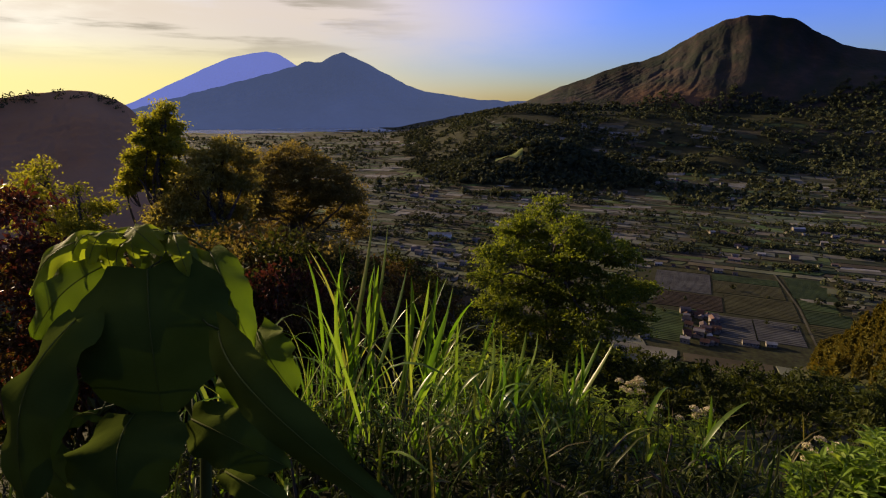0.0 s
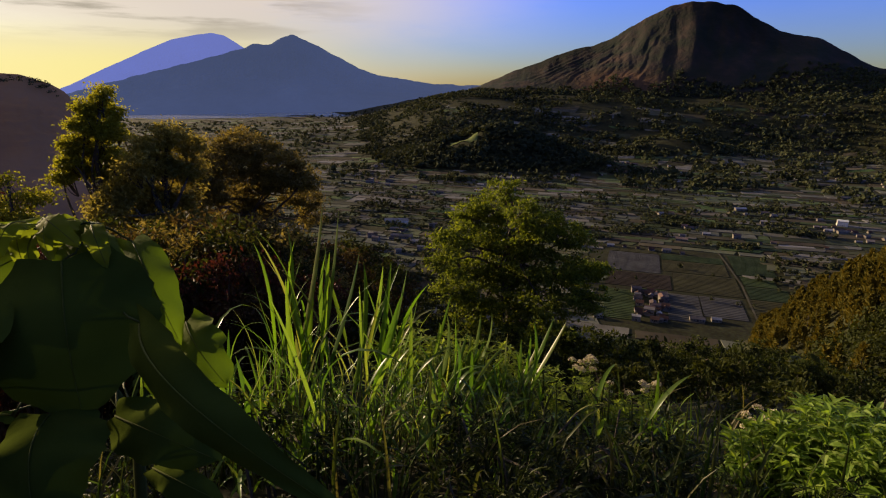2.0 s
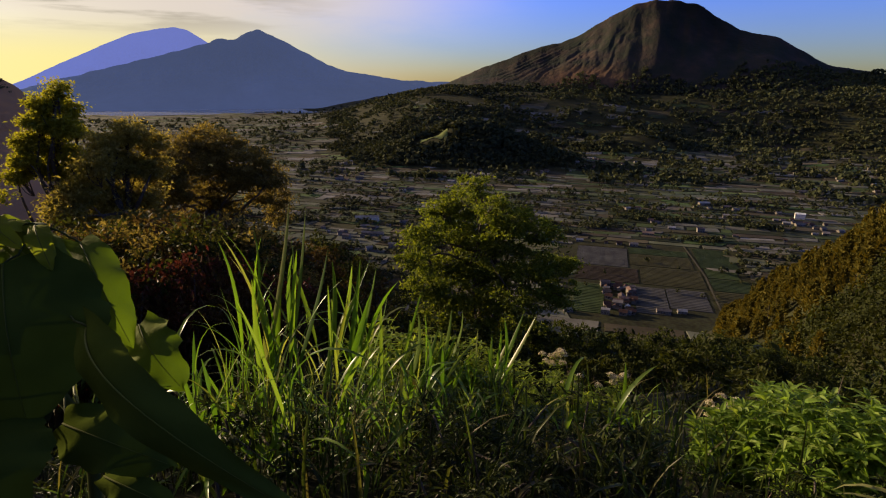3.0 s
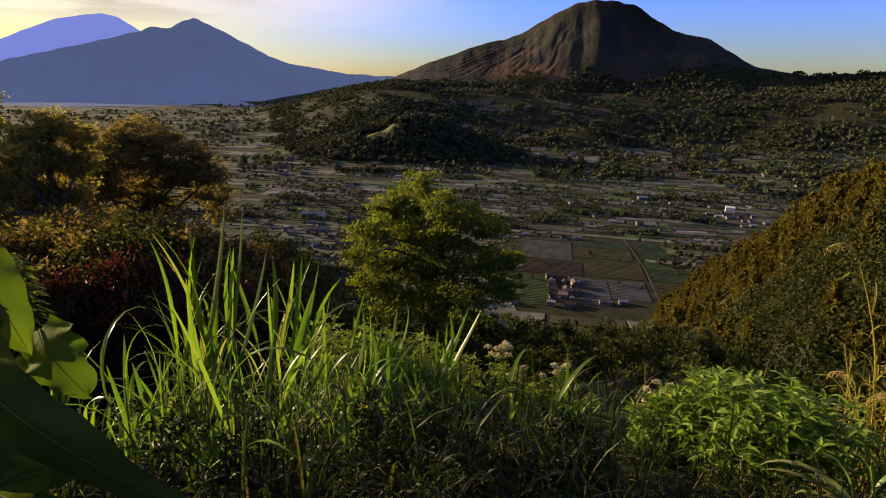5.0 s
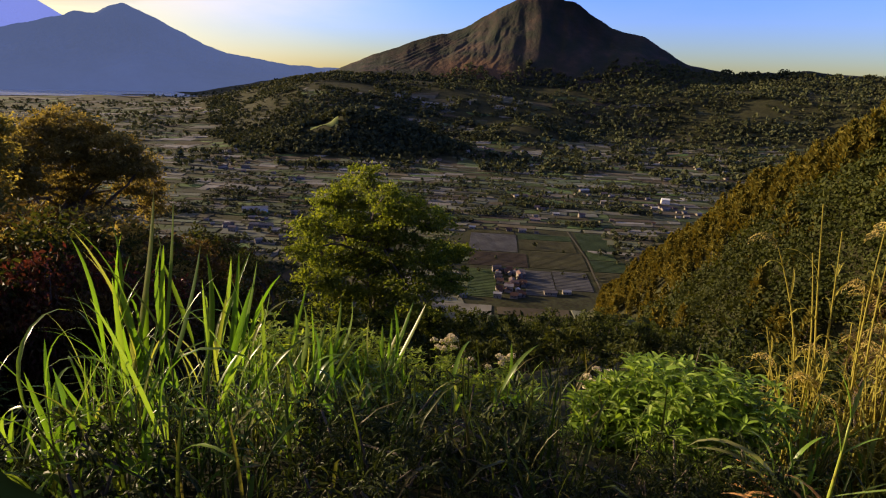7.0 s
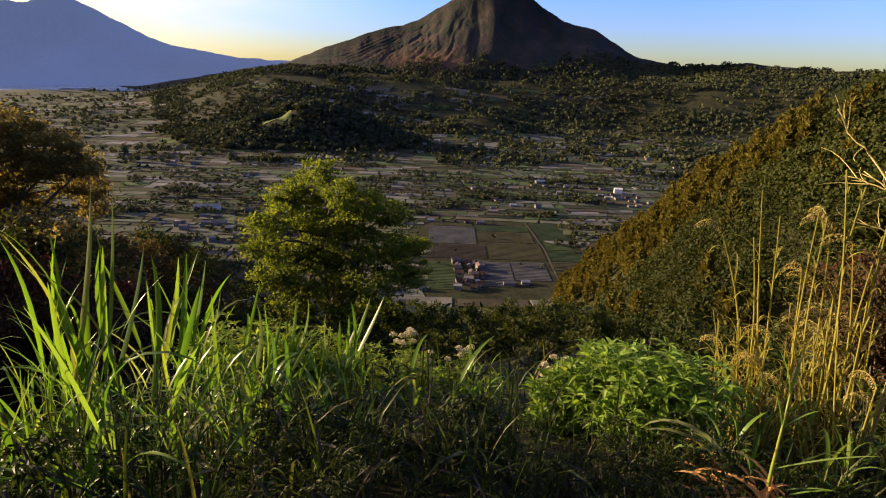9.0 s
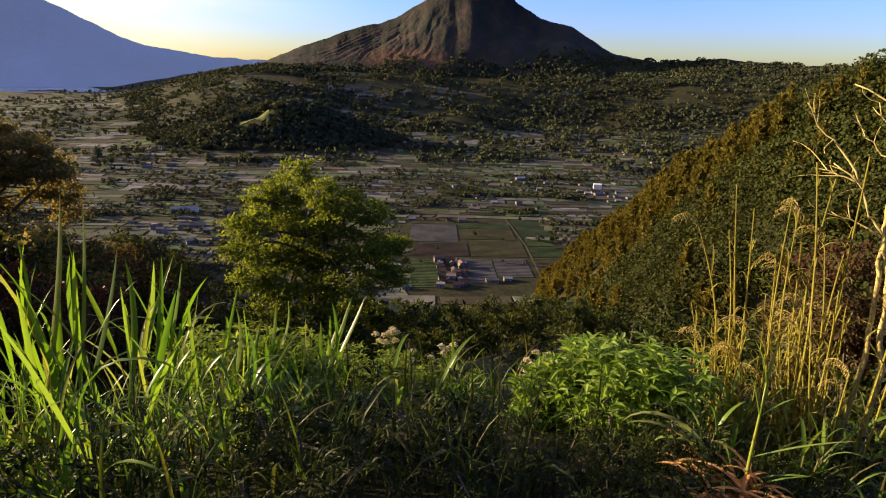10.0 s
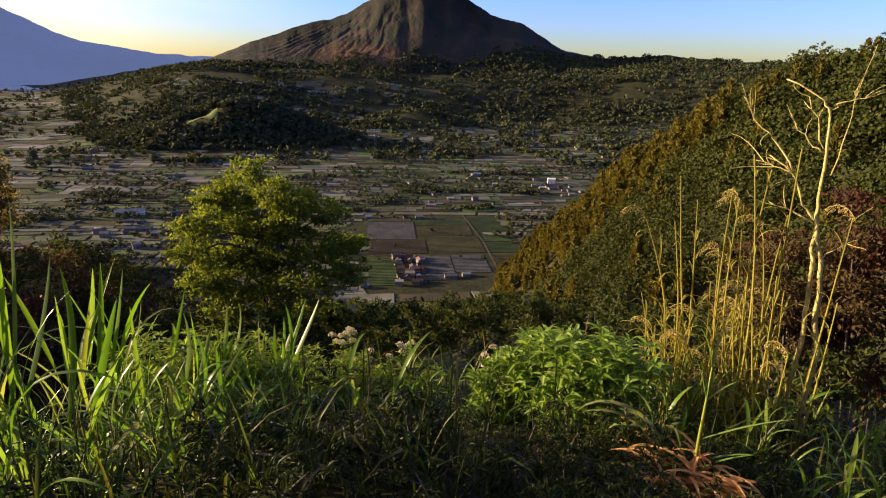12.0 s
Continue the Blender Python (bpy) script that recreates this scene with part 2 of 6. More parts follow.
M_SPURLEAF = surface("spur_scrub_leaves", [(0.020, 0.026, 0.007), (0.034, 0.042, 0.010), (0.056, 0.060, 0.015)], 0.1, 0.7, 0.0, trans=0.3, pick="island")
M_BRIGHTLEAF = surface("bright_herb_leaves", [(0.10, 0.165, 0.022), (0.165, 0.245, 0.036), (0.20, 0.30, 0.05), (0.29, 0.36, 0.09)], 1.0, 0.45, 0.0, trans=0.5, pick="island", trans_col=(1.4, 1.4, 0.5), spec=0.12)
# weed colours carry light: paler for sunlit weeds, darker for shaded ones
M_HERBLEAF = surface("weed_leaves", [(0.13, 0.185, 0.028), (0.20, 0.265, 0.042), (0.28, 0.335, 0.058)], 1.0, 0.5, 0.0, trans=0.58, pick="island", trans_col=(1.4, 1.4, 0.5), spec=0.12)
M_WEEDLEAF = surface("darkened_weed_leaves", [(0.040, 0.062, 0.010), (0.070, 0.10, 0.016), (0.12, 0.155, 0.028)], 1.0, 0.45, 0.0, trans=0.4, pick="island", trans_col=(1.4, 1.4, 0.5), spec=0.15)
M_REDLEAF = surface("red_shrub_leaves", [(0.060, 0.024, 0.016), (0.048, 0.030, 0.016), (0.085, 0.030, 0.019)], 0.6, 0.45, 0.0, trans=0.3, pick="island", trans_col=(1.5, 0.8, 0.6))
M_REDWEED = surface("red_weed_leaves", [(0.20, 0.035, 0.025), (0.14, 0.05, 0.025), (0.10, 0.07, 0.025)], 0.6, 0.5, 0.0, trans=0.35, pick="island", trans_col=(1.4, 0.8, 0.6))
M_BROWNLEAF = surface("dry_shrub_leaves", [(0.06, 0.04, 0.02), (0.085, 0.056, 0.024), (0.05, 0.034, 0.017)], 0.6, 0.7, 0.0, trans=0.3, pick="island")
M_BARK = surface("bark", [(0.05, 0.04, 0.03), (0.11, 0.09, 0.07)], 6.0, 0.9, 0.7, 0.02)
M_PALEBARK = surface("pale_bark", [(0.26, 0.20, 0.07), (0.42, 0.34, 0.13), (0.14, 0.105, 0.045)], 14.0, 0.75, 0.5, 0.004)
M_GRASS = surface("tall_grass_blades", [(0.08, 0.15, 0.018), (0.13, 0.21, 0.026), (0.05, 0.10, 0.018), (0.17, 0.23, 0.05), (0.10, 0.16, 0.02), (0.07, 0.12, 0.02), (0.22, 0.21, 0.08), (0.11, 0.19, 0.022)], 2.0, 0.33, 0.15, 0.002, trans=0.48, pick="object", trans_col=(1.35, 1.5, 0.42), spec=0.22)
M_CULM = surface("grass_culm_sheath", [(0.05, 0.07, 0.014), (0.10, 0.10, 0.03), (0.16, 0.13, 0.05)], 5.0, 0.5, 0.2, 0.002, trans=0.2, spec=0.3)
M_GRASSMIX = surface("slope_grass", [(0.016, 0.030, 0.006), (0.032, 0.052, 0.010), (0.05, 0.055, 0.016), (0.10, 0.08, 0.036)], 2.0, 0.4, 0.0, trans=0.45, pick="island", trans_col=(1.3, 1.4, 0.5), spec=0.15)
M_DRYGRASS = surface("golden_reed", [(0.13, 0.20, 0.035), (0.26, 0.26, 0.045), (0.36, 0.29, 0.06), (0.18, 0.23, 0.04), (0.44, 0.34, 0.08)], 3.0, 0.55, 0.0, trans=0.4, pick="island", trans_col=(1.2, 1.0, 0.5))
M_CANE = surface("yellow_green_cane", [(0.14, 0.20, 0.03), (0.22, 0.26, 0.04), (0.28, 0.24, 0.05)], 5.0, 0.4, 0.2, 0.002, trans=0.25, spec=0.3)
M_PLUME = surface("reed_plume", [(0.42, 0.32, 0.10), (0.52, 0.42, 0.17)], 4.0, 0.8, 0.0, trans=0.4, pick="island", trans_col=(1.1, 1.0, 0.7))
M_DEADLEAF = surface("dead_orange_leaves", [(0.62, 0.36, 0.12), (0.72, 0.52, 0.22), (0.50, 0.22, 0.08), (0.66, 0.42, 0.15)], 3.0, 0.6, 0.0, trans=0.35, pick="island", trans_col=(1.2, 0.9, 0.6))
# one leaf in three tones, light put into the colour: shaded, lit, sunlit
M_SHADELEAF = surface("broad_leaf", [(0.030, 0.042, 0.007), (0.042, 0.057, 0.010), (0.056, 0.072, 0.013)], 9.0, 0.75, 0.35, 0.004, trans=0.025, trans_col=(0.95, 1.3, 0.3), spec=0.0, fine=5, wide=0.5)
M_LITLEAF = surface("lit_broad_leaf", [(0.070, 0.092, 0.014), (0.096, 0.120, 0.019), (0.125, 0.145, 0.026)], 11.0, 0.7, 0.45, 0.005, trans=0.32, trans_col=(1.0, 1.3, 0.32), spec=0.02, fine=5, wide=0.45)
M_YOUNGLITLEAF = surface("young_lit_broad_leaf", [(0.15, 0.17, 0.026), (0.20, 0.22, 0.034), (0.26, 0.27, 0.046)], 14.0, 0.6, 0.5, 0.006, trans=0.62, trans_col=(1.1, 1.25, 0.35), spec=0.02, fine=5, wide=0.4)
M_RIB = surface("leaf_rib", [(0.075, 0.09, 0.02), (0.10, 0.11, 0.028)], 12.0, 0.6, 0.2, 0.002, trans=0.3)
M_STEM = surface("green_stem", [(0.03, 0.04, 0.01), (0.05, 0.06, 0.016)], 10.0, 0.6, 0.3, 0.003)
M_FLOWER = surface("cream_flower_heads", [(0.46, 0.40, 0.27), (0.62, 0.55, 0.38), (0.30, 0.22, 0.13)], 8.0, 0.8, 0.0, trans=0.3, pick="island", trans_col=(1, 1, 1))

# ---- mesh helpers ----
rng = np.random.default_rng(7)


def mesh_of(name, verts, faces, mat, smooth=False):
    me = bpy.data.meshes.new(name)
    me.from_pydata(np.asarray(verts).tolist(), [], faces if isinstance(faces, list) else np.asarray(faces).tolist())
    if smooth:
        me.polygons.foreach_set("use_smooth", [True] * len(me.polygons))
    me.materials.append(mat)
    me.update()
    return me


def thing(name, at, label, category, group="", kind=""):
    ob = new(name)
    ob.empty_display_size = 0.2
    ob.matrix_world = Matrix.Translation(at)
    return tagged(ob, label, category, group, kind)


def part(name, me, parent, label=""):
    ob = new(name, me)
    ob.parent = parent
    return tagged(ob, label) if label else ob


def solid(name, me, label, category, group="", kind="", at=(0, 0, 0)):
    ob = new(name, me)
    ob.location = at
    return tagged(ob, label, category, group, kind)


def join(*pieces):
    vs, fs, o = [], [], 0
    for v, f in pieces:
        v = np.asarray(v, float).reshape(-1, 3)
        vs.append(v)
        fs += [[i + o for i in q] for q in (f.tolist() if hasattr(f, "tolist") else f)]
        o += len(v)
    return np.concatenate(vs), fs


def tube(pts, radii, sides=6):
    pts = np.asarray(pts, float)
    n = len(pts)
    radii = np.broadcast_to(np.asarray(radii, float), (n,))
    d = np.gradient(pts, axis=0)
    d /= np.linalg.norm(d, axis=1)[:, None] + 1e-9
    ref = np.where(np.abs(d[:, 2:3]) > 0.9, np.array([[1.0, 0, 0]]), np.array([[0, 0, 1.0]]))
    a = np.cross(d, ref)
    a /= np.linalg.norm(a, axis=1)[:, None] + 1e-9
    b = np.cross(d, a)
    th = np.arange(sides) * 2 * math.pi / sides
    v = pts[:, None] + radii[:, None, None] * (np.cos(th)[None, :, None] * a[:, None] + np.sin(th)[None, :, None] * b[:, None])
    f = []
    for i in range(n - 1):
        for j in range(sides):
            k = (j + 1) % sides
            f.append([i * sides + j, i * sides + k, (i + 1) * sides + k, (i + 1) * sides + j])
    f.append([(n - 1) * sides + j for j in range(sides)])
    f.append([j for j in range(sides)][::-1])
    return v.reshape(-1, 3), f


def leaves(centres, size, width=0.45, droop=0.3, seed=0, spread=1.0, out=None):
    """One folded diamond leaf at each centre; out: a direction that each one leans to."""
    g = np.random.default_rng(seed)
    c = np.asarray(centres, float)
    n = len(c)
    a = g.normal(size=(n, 3))
    if out is not None:
        a = a * spread + out
    a[:, 2] -= droop
    a /= np.linalg.norm(a, axis=1)[:, None] + 1e-9
    b = np.cross(a, g.normal(size=(n, 3)))
    b /= np.linalg.norm(b, axis=1)[:, None] + 1e-9
    s = size * g.uniform(0.6, 1.25, (n, 1))
    up = np.cross(a, b)
    v = np.stack([c - a * s * 0.5, c + b * s * width * 0.5 + up * s * 0.08 - a * s * 0.05, c + a * s * 0.5 - up * s * 0.06,
                  c - b * s * width * 0.5 + up * s * 0.08 - a * s * 0.05], 1).reshape(-1, 3)
    return v, np.arange(4 * n).reshape(n, 4)


def shingles(centres, normals, size, width=0.7, seed=0, loose=0.45):
    """Leaf sprays that lie like shingles over a crown: each faces roughly outward."""
    g = np.random.default_rng(seed)
    n = len(centres)
    nn = normals + g.normal(size=(n, 3)) * loose
    nn /= np.linalg.norm(nn, axis=1)[:, None] + 1e-9
    a = np.cross(nn, g.normal(size=(n, 3)))
    a /= np.linalg.norm(a, axis=1)[:, None] + 1e-9
    b = np.cross(nn, a)
    s = size * g.uniform(0.6, 1.25, (n, 1))
    v = np.stack([centres - a * s * 0.5, centres + b * s * width * 0.5, centres + a * s * 0.5, centres - b * s * width * 0.5], 1)
    return v.reshape(-1, 3), np.arange(4 * n).reshape(n, 4)


def long_leaves(bases, ways, size, width=0.28, droop=0.35, seed=0):
    """Lance-shaped leaves, folded along the rib and drooping to the tip, from a stalk end along a direction."""
    g = np.random.default_rng(seed)
    c = np.asarray(bases, float)
    n = len(c)
    a = np.asarray(ways, float) + g.normal(size=(n, 3)) * 0.12
    a /= np.linalg.norm(a, axis=1)[:, None] + 1e-9
    b = np.cross(a, np.array([0, 0, 1.0]) + g.normal(size=(n, 3)) * 0.25)
    b /= np.linalg.norm(b, axis=1)[:, None] + 1e-9
    up = np.cross(b, a)
    s = np.asarray(size) * g.uniform(0.65, 1.2, (n, 1))
    rows = [c]
    for f, w in ((0.32, 0.5), (0.66, 0.36)):
        mid = c + a * s * f - up * s * (droop * f * f)
        rows += [mid + b * s * width * w + up * s * 0.05, mid, mid - b * s * width * w + up * s * 0.05]
    rows.append(c + a * s * 0.97 - up * s * droop)
    v = np.stack(rows, 1).reshape(-1, 3)
    q = np.array([[0, 2, 1, 1], [0, 3, 2, 2], [1, 2, 5, 4], [2, 3, 6, 5], [4, 5, 7, 7], [5, 6, 7, 7]])
    faces = [list(dict.fromkeys((f + 8 * i).tolist())) for i in range(n) for f in q]
    return v, faces


def shoots(feet, tops, leaf, seed, tiers=5, each=3, width=0.28, droop=0.4, bare=0.35):
    """Leafy shoots: bent stems with leaves in tiers and a rosette at the tip. Returns stems and leaves."""
    g = np.random.default_rng(seed)
    stems, c, w, sz = [], [], [], []
    for i, (p, q) in enumerate(zip(feet, tops)):
        p, q = np.asarray(p, float), np.asarray(q, float)
        stems.append(tube([p, p + (q - p) * 0.55 + g.normal(0, 0.02, 3), q], [0.006, 0.0045, 0.002], 4))
        turn = g.uniform(0, 6.283)
        for k in range(tiers):
            f = bare + (1 - bare) * k / (tiers - 1)
            tip = k == tiers - 1
            m = each + 2 if tip else each
            for j in range(m):
                th = turn + 2.4 * k + j * 6.283 / m + g.normal(0, 0.2)
                rise = 0.75 if tip else 0.15 + 0.35 * f
                c.append(p + (q - p) * f)
                w.append((math.cos(th), math.sin(th), rise))
                sz.append(leaf * (0.75 if tip else 1.1 - 0.3 * f))
    v, fc = long_leaves(np.array(c), np.array(w), np.array(sz)[:, None], width, droop, seed)
    return join(*stems), (v, fc)


def crown_points(blobs, n, clumps, clump_r, seed=0, hollow=0.55):
    """Points in small clumps over a set of ellipsoids (cx, cy, cz, rx, ry, rz)."""
    g = np.random.default_rng(seed)
    bl = np.asarray(blobs, float)
    w = (bl[:, 3] * bl[:, 4] * bl[:, 5]) ** 0.67
    k = g.choice(len(bl), clumps, p=w / w.sum())
    d = g.normal(size=(clumps, 3))
    d /= np.linalg.norm(d, axis=1)[:, None]
    cc = bl[k, :3] + d * bl[k, 3:] * g.uniform(hollow, 1.0, (clumps, 1))
    which = g.integers(0, clumps, n)
    r = clump_r * g.uniform(0.5, 1.3, clumps)
    p = cc[which] + g.normal(size=(n, 3)) * r[which][:, None] * np.array([0.58, 0.58, 0.26])
    return p, d[which], cc


def smooth01(x):
    x = np.clip(x, 0, 1)
    return x * x * (3 - 2 * x)


def value_noise(x, y, seed=0):
    xi, yi = np.floor(x).astype(int), np.floor(y).astype(int)
    fx, fy = smooth01(x - xi), smooth01(y - yi)

    def h(a, b):
        k = (a * 374761393 + b * 668265263 + seed * 1442695041) & 0x7FFFFFFF
        k = ((k ^ (k >> 13)) * 1274126177) & 0x7FFFFFFF
        return ((k ^ (k >> 16)) & 0xFFFF) / 65535.0 * 2 - 1
    return ((h(xi, yi) * (1 - fx) + h(xi + 1, yi) * fx) * (1 - fy) + (h(xi, yi + 1) * (1 - fx) + h(xi + 1, yi + 1) * fx) * fy)


def fbm(x, y, octaves=4, seed=0):
    x, y = np.asarray(x, float), np.asarray(y, float)
    s, a = 0, 1.0
    for o in range(octaves):
        s = s + a * value_noise(x * 2 ** o + 17 * o, y * 2 ** o - 9 * o, seed + o)
        a *= 0.5
    return s


def polar(az, r):
    return r * np.sin(np.radians(az)), r * np.cos(np.radians(az))


# ---- the lie of the land ----
FLOOR = -168.0
SPUR = np.array([(36.6, 204, -150), (37.4, 190, -84), (41.5, 165, -44), (45, 150, -31), (50.4, 130, -15), (54, 117, -8), (58, 105, -2.0), (62, 96, 2.5), (70, 86, 3.5), (95, 80, 5.0)], float)
SPUR[:, 2] -= np.interp(SPUR[:, 0], [50, 60], [4.5, 0.5])
SPUR_P = np.stack([*polar(SPUR[:, 0], SPUR[:, 1]), SPUR[:, 2]], 1)


def spur_height(x, y):
    """The wooded side spur: a falling crest line with steep flanks."""
    best = np.full(np.shape(x), -1e9)
    for a, b in zip(SPUR_P[:-1], SPUR_P[1:]):
        ab = b[:2] - a[:2]
        t = np.clip(((x - a[0]) * ab[0] + (y - a[1]) * ab[1]) / (ab @ ab), 0, 1)
        d = np.hypot(x - (a[0] + t * ab[0]), y - (a[1] + t * ab[1]))
        best = np.maximum(best, a[2] + t * (b[2] - a[2]) - 1.15 * d - 0.5 + 4 * fbm(x / 22, y / 22, 3, 5) * smooth01(d / 12))
    return best


def ground_z(x, y):
    x, y = np.asarray(x, float), np.asarray(y, float)
    r = np.hypot(x, y)
    az = np.degrees(np.arctan2(x, y))
    front = smooth01((np.cos(np.radians(az - 12)) + 0.45) / 0.75)
    prof = 0.44 * np.maximum(r - 0.5, 0) + 0.10 * np.maximum(r - 30, 0)
    prof = prof + 0.13 * np.maximum(r - 8, 0) * smooth01((az + 4) / 14) * smooth01((40 - az) / 14)
    # unseen rise added behind the viewpoint to block low sky light
    slope = -prof * front + 0.38 * (1 - front) * np.minimum(r, 60) + 0.10 * fbm(x / 1.7, y / 1.7, 3, 2) * smooth01(r / 2) + 1.2 * fbm(x / 30, y / 30, 3, 3) * smooth01((r - 15) / 40)
    fan_r = np.interp(az, [-7, 10, 24, 40], [1200, 1250, 1480, 1680])
    fan = 150 * smooth01((r - fan_r) / (2250 - fan_r)) * smooth01((az + 7) / 16) + 6 * fbm(x / 160, y / 160, 3, 4) * smooth01((r - 900) / 600)
    mx, my = polar(10.0, 1270.0)
    ca, sa = math.cos(radians(10)), math.sin(radians(10))
    u, v = (x - mx) * ca - (y - my) * sa, (x - mx) * sa + (y - my) * ca
    mound = 80 * np.exp(-(u / 165) ** 2 - (v / 105) ** 2) * (1 + 0.25 * fbm(x / 70, y / 70, 3, 8))
    m2x, m2y = polar(27.0, 1560.0)
    mound = mound + 42 * np.exp(-((x - m2x) / 120) ** 2 - ((y - m2y) / 80) ** 2)
    m3x, m3y = polar(-3.0, 2300.0)
    mound = mound + 26 * np.exp(-((x - m3x) / 260) ** 2 - ((y - m3y) / 120) ** 2)
    base = FLOOR + fan + mound - 5.0 * smooth01((r - 3380) / 60)
    z = np.maximum(np.maximum(slope, spur_height(x, y)), base)
    return z


def grid_mesh(name, xs, ys, zs, mat, close=False):
    n, m = xs.shape
    v = np.stack([xs, ys, zs], -1).reshape(-1, 3)
    i, j = np.meshgrid(np.arange(n - 1), np.arange(m - 1), indexing="ij")
    q = np.stack([i * m + j, (i + 1) * m + j, (i + 1) * m + j + 1, i * m + j + 1], -1).reshape(-1, 4)
    if close:
        j = np.arange(m - 1)
        q = np.concatenate([q, np.stack([(n - 1) * m + j, j, j + 1, (n - 1) * m + j + 1], -1)])
    return mesh_of(name, v, q, mat, smooth=True)


def build_ground():
    az = np.concatenate([np.arange(-48, 80, 0.5), np.arange(80, 312, 4.0)])
    rr = np.concatenate([[0.02], np.geomspace(0.4, 4950, 230)])
    a, r = np.meshgrid(az, rr, indexing="ij")
    x, y = polar(a, r)
    me = grid_mesh("ground", x, y, ground_z(x, y), M_GROUND, close=True)
    solid("ground", me, "overgrown dark hillside falling into a wide valley floor, with an added unseen rise behind", "ground", kind="structure")


def build_mountain(name, crest, r_crest, r_foot, z_foot, mat, label, rough=0.15, gully=0.0, power=1.25, seed=0, step=0.2, calm=(900, 901)):
    """A range: its crest rises over the foot line, with gullied flanks and a far side that falls away."""
    cr = np.asarray(crest, float)
    az = np.arange(cr[0, 0], cr[-1, 0] + 1e-6, step)
    el = np.interp(az, cr[:, 0], cr[:, 1])
    k = np.hanning(9)
    el = np.convolve(np.pad(el, 4, "edge"), k / k.sum(), "valid") + rough * 0.35 * fbm(az * 1.1, az * 0 + seed, 4, seed)
    top = 1.6 + r_crest * np.tan(np.radians(el))
    v = np.concatenate([np.linspace(0, 1, 70), [1.06, 1.2, 1.5]])
    A, V = np.meshgrid(az, v, indexing="ij")
    front = np.clip(V, 0, 1)
    wob = 0.10 * fbm(A * 0.5, V * 2, 3, seed + 3)
    R = r_foot + (r_crest - r_foot) * V * (1 + wob * front * (1 - front) * 2)
    T = top[:, None]
    foot_z = ground_z(*polar(az, np.full(az.shape, r_foot)))[:, None] - 6 if z_foot is None else z_foot
    h = np.maximum(T - foot_z, 1.0)
    ray = (A - 27.5) / (1.3 - front) * 0.85
    g = np.abs(fbm(ray + 0.9 * fbm(A * 0.6, V * 2.4, 4, seed + 7), V * 1.5, 6, seed + 1)) ** 0.8 + 0.15 * fbm(A * 3, V * 5, 4, seed + 9)
    g = g * (1 - 0.72 * smooth01((A + 6 * (front - 0.5) - calm[0]) / (calm[1] - calm[0])))
    Z = foot_z + h * (front ** power) * (1 - gully * g * np.sin(math.pi * np.clip(front, 0, 1)) ** 0.7)
    Z = np.where(V > 1, T - (V - 1) * h * 1.5, Z)
    Z[:, 0] -= 25
    x, y = polar(A, R)
    me = grid_mesh(name, x, y, Z, mat)
    return solid(name, me, label, "mountain", kind="structure")


build_ground()
VOLCANO = build_mountain("volcano", [(4, -1.5), (8.5, 0.2), (12, 1.6), (17.3, 3.45), (19, 3.75), (20.7, 4.35), (21.6, 4.85), (23.8, 6.15), (25.9, 7.08), (27.5, 7.2), (29.2, 7.1), (31, 6.68), (32.8, 5.55), (34.4, 4.6),
                          (36, 4.15), (37.5, 3.85), (39.9, 2.45), (41.0, 1.75), (42.2, 1.38), (44, 1.05), (46.3, 0.85), (51, 1.25), (54.5, 0.95), (57, 0.8), (64, 0.9), (75, 0.4), (85, -1)],
               2600, 2120, None, M_MOUNT, "dark volcanic cone with gullied brown and scrubby flanks", 0.16, 0.06, 1.05, 11, 0.12, (20, 27))
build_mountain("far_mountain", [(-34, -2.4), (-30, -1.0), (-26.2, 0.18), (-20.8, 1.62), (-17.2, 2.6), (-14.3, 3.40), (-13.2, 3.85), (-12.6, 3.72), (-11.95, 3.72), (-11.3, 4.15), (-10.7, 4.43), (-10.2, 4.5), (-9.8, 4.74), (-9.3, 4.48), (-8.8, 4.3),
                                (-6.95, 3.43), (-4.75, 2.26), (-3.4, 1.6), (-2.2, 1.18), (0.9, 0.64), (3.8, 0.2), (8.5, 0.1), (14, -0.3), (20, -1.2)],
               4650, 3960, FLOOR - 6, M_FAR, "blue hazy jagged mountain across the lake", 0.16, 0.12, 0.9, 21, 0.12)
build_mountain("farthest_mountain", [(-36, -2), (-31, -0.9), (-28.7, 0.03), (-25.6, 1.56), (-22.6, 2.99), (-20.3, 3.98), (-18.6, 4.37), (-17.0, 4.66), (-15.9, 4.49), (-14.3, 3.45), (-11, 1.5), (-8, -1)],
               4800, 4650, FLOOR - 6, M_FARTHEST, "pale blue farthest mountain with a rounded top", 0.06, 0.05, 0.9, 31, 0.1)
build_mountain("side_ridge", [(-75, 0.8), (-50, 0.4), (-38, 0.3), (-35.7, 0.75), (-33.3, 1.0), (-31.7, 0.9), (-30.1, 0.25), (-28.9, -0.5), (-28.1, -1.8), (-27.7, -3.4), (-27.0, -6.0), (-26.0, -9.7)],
               980, 690, FLOOR - 2, M_SPUR, "dark wooded side ridge, its colour lifted for morning haze", 0.15, 0.04, 0.75, 41)


def build_lake():
    a, r = np.meshgrid(np.linspace(-45, 6, 52), np.linspace(3395, 4200, 12), indexing="ij")
    x, y = polar(a, r + 40 * fbm(a / 3, a * 0, 3, 9) * (r < 3500))
    solid("lake", grid_mesh("lake", x, y, np.full(x.shape, FLOOR - 1.5), M_LAKE), "still lake below the far mountain, pale with painted sky reflection", "lake", kind="structure")


build_lake()

# ---- valley fields ----
AX = 24.0
AXU, AXV = np.array(polar(AX + 90, 1.0)), np.array(polar(AX, 1.0))


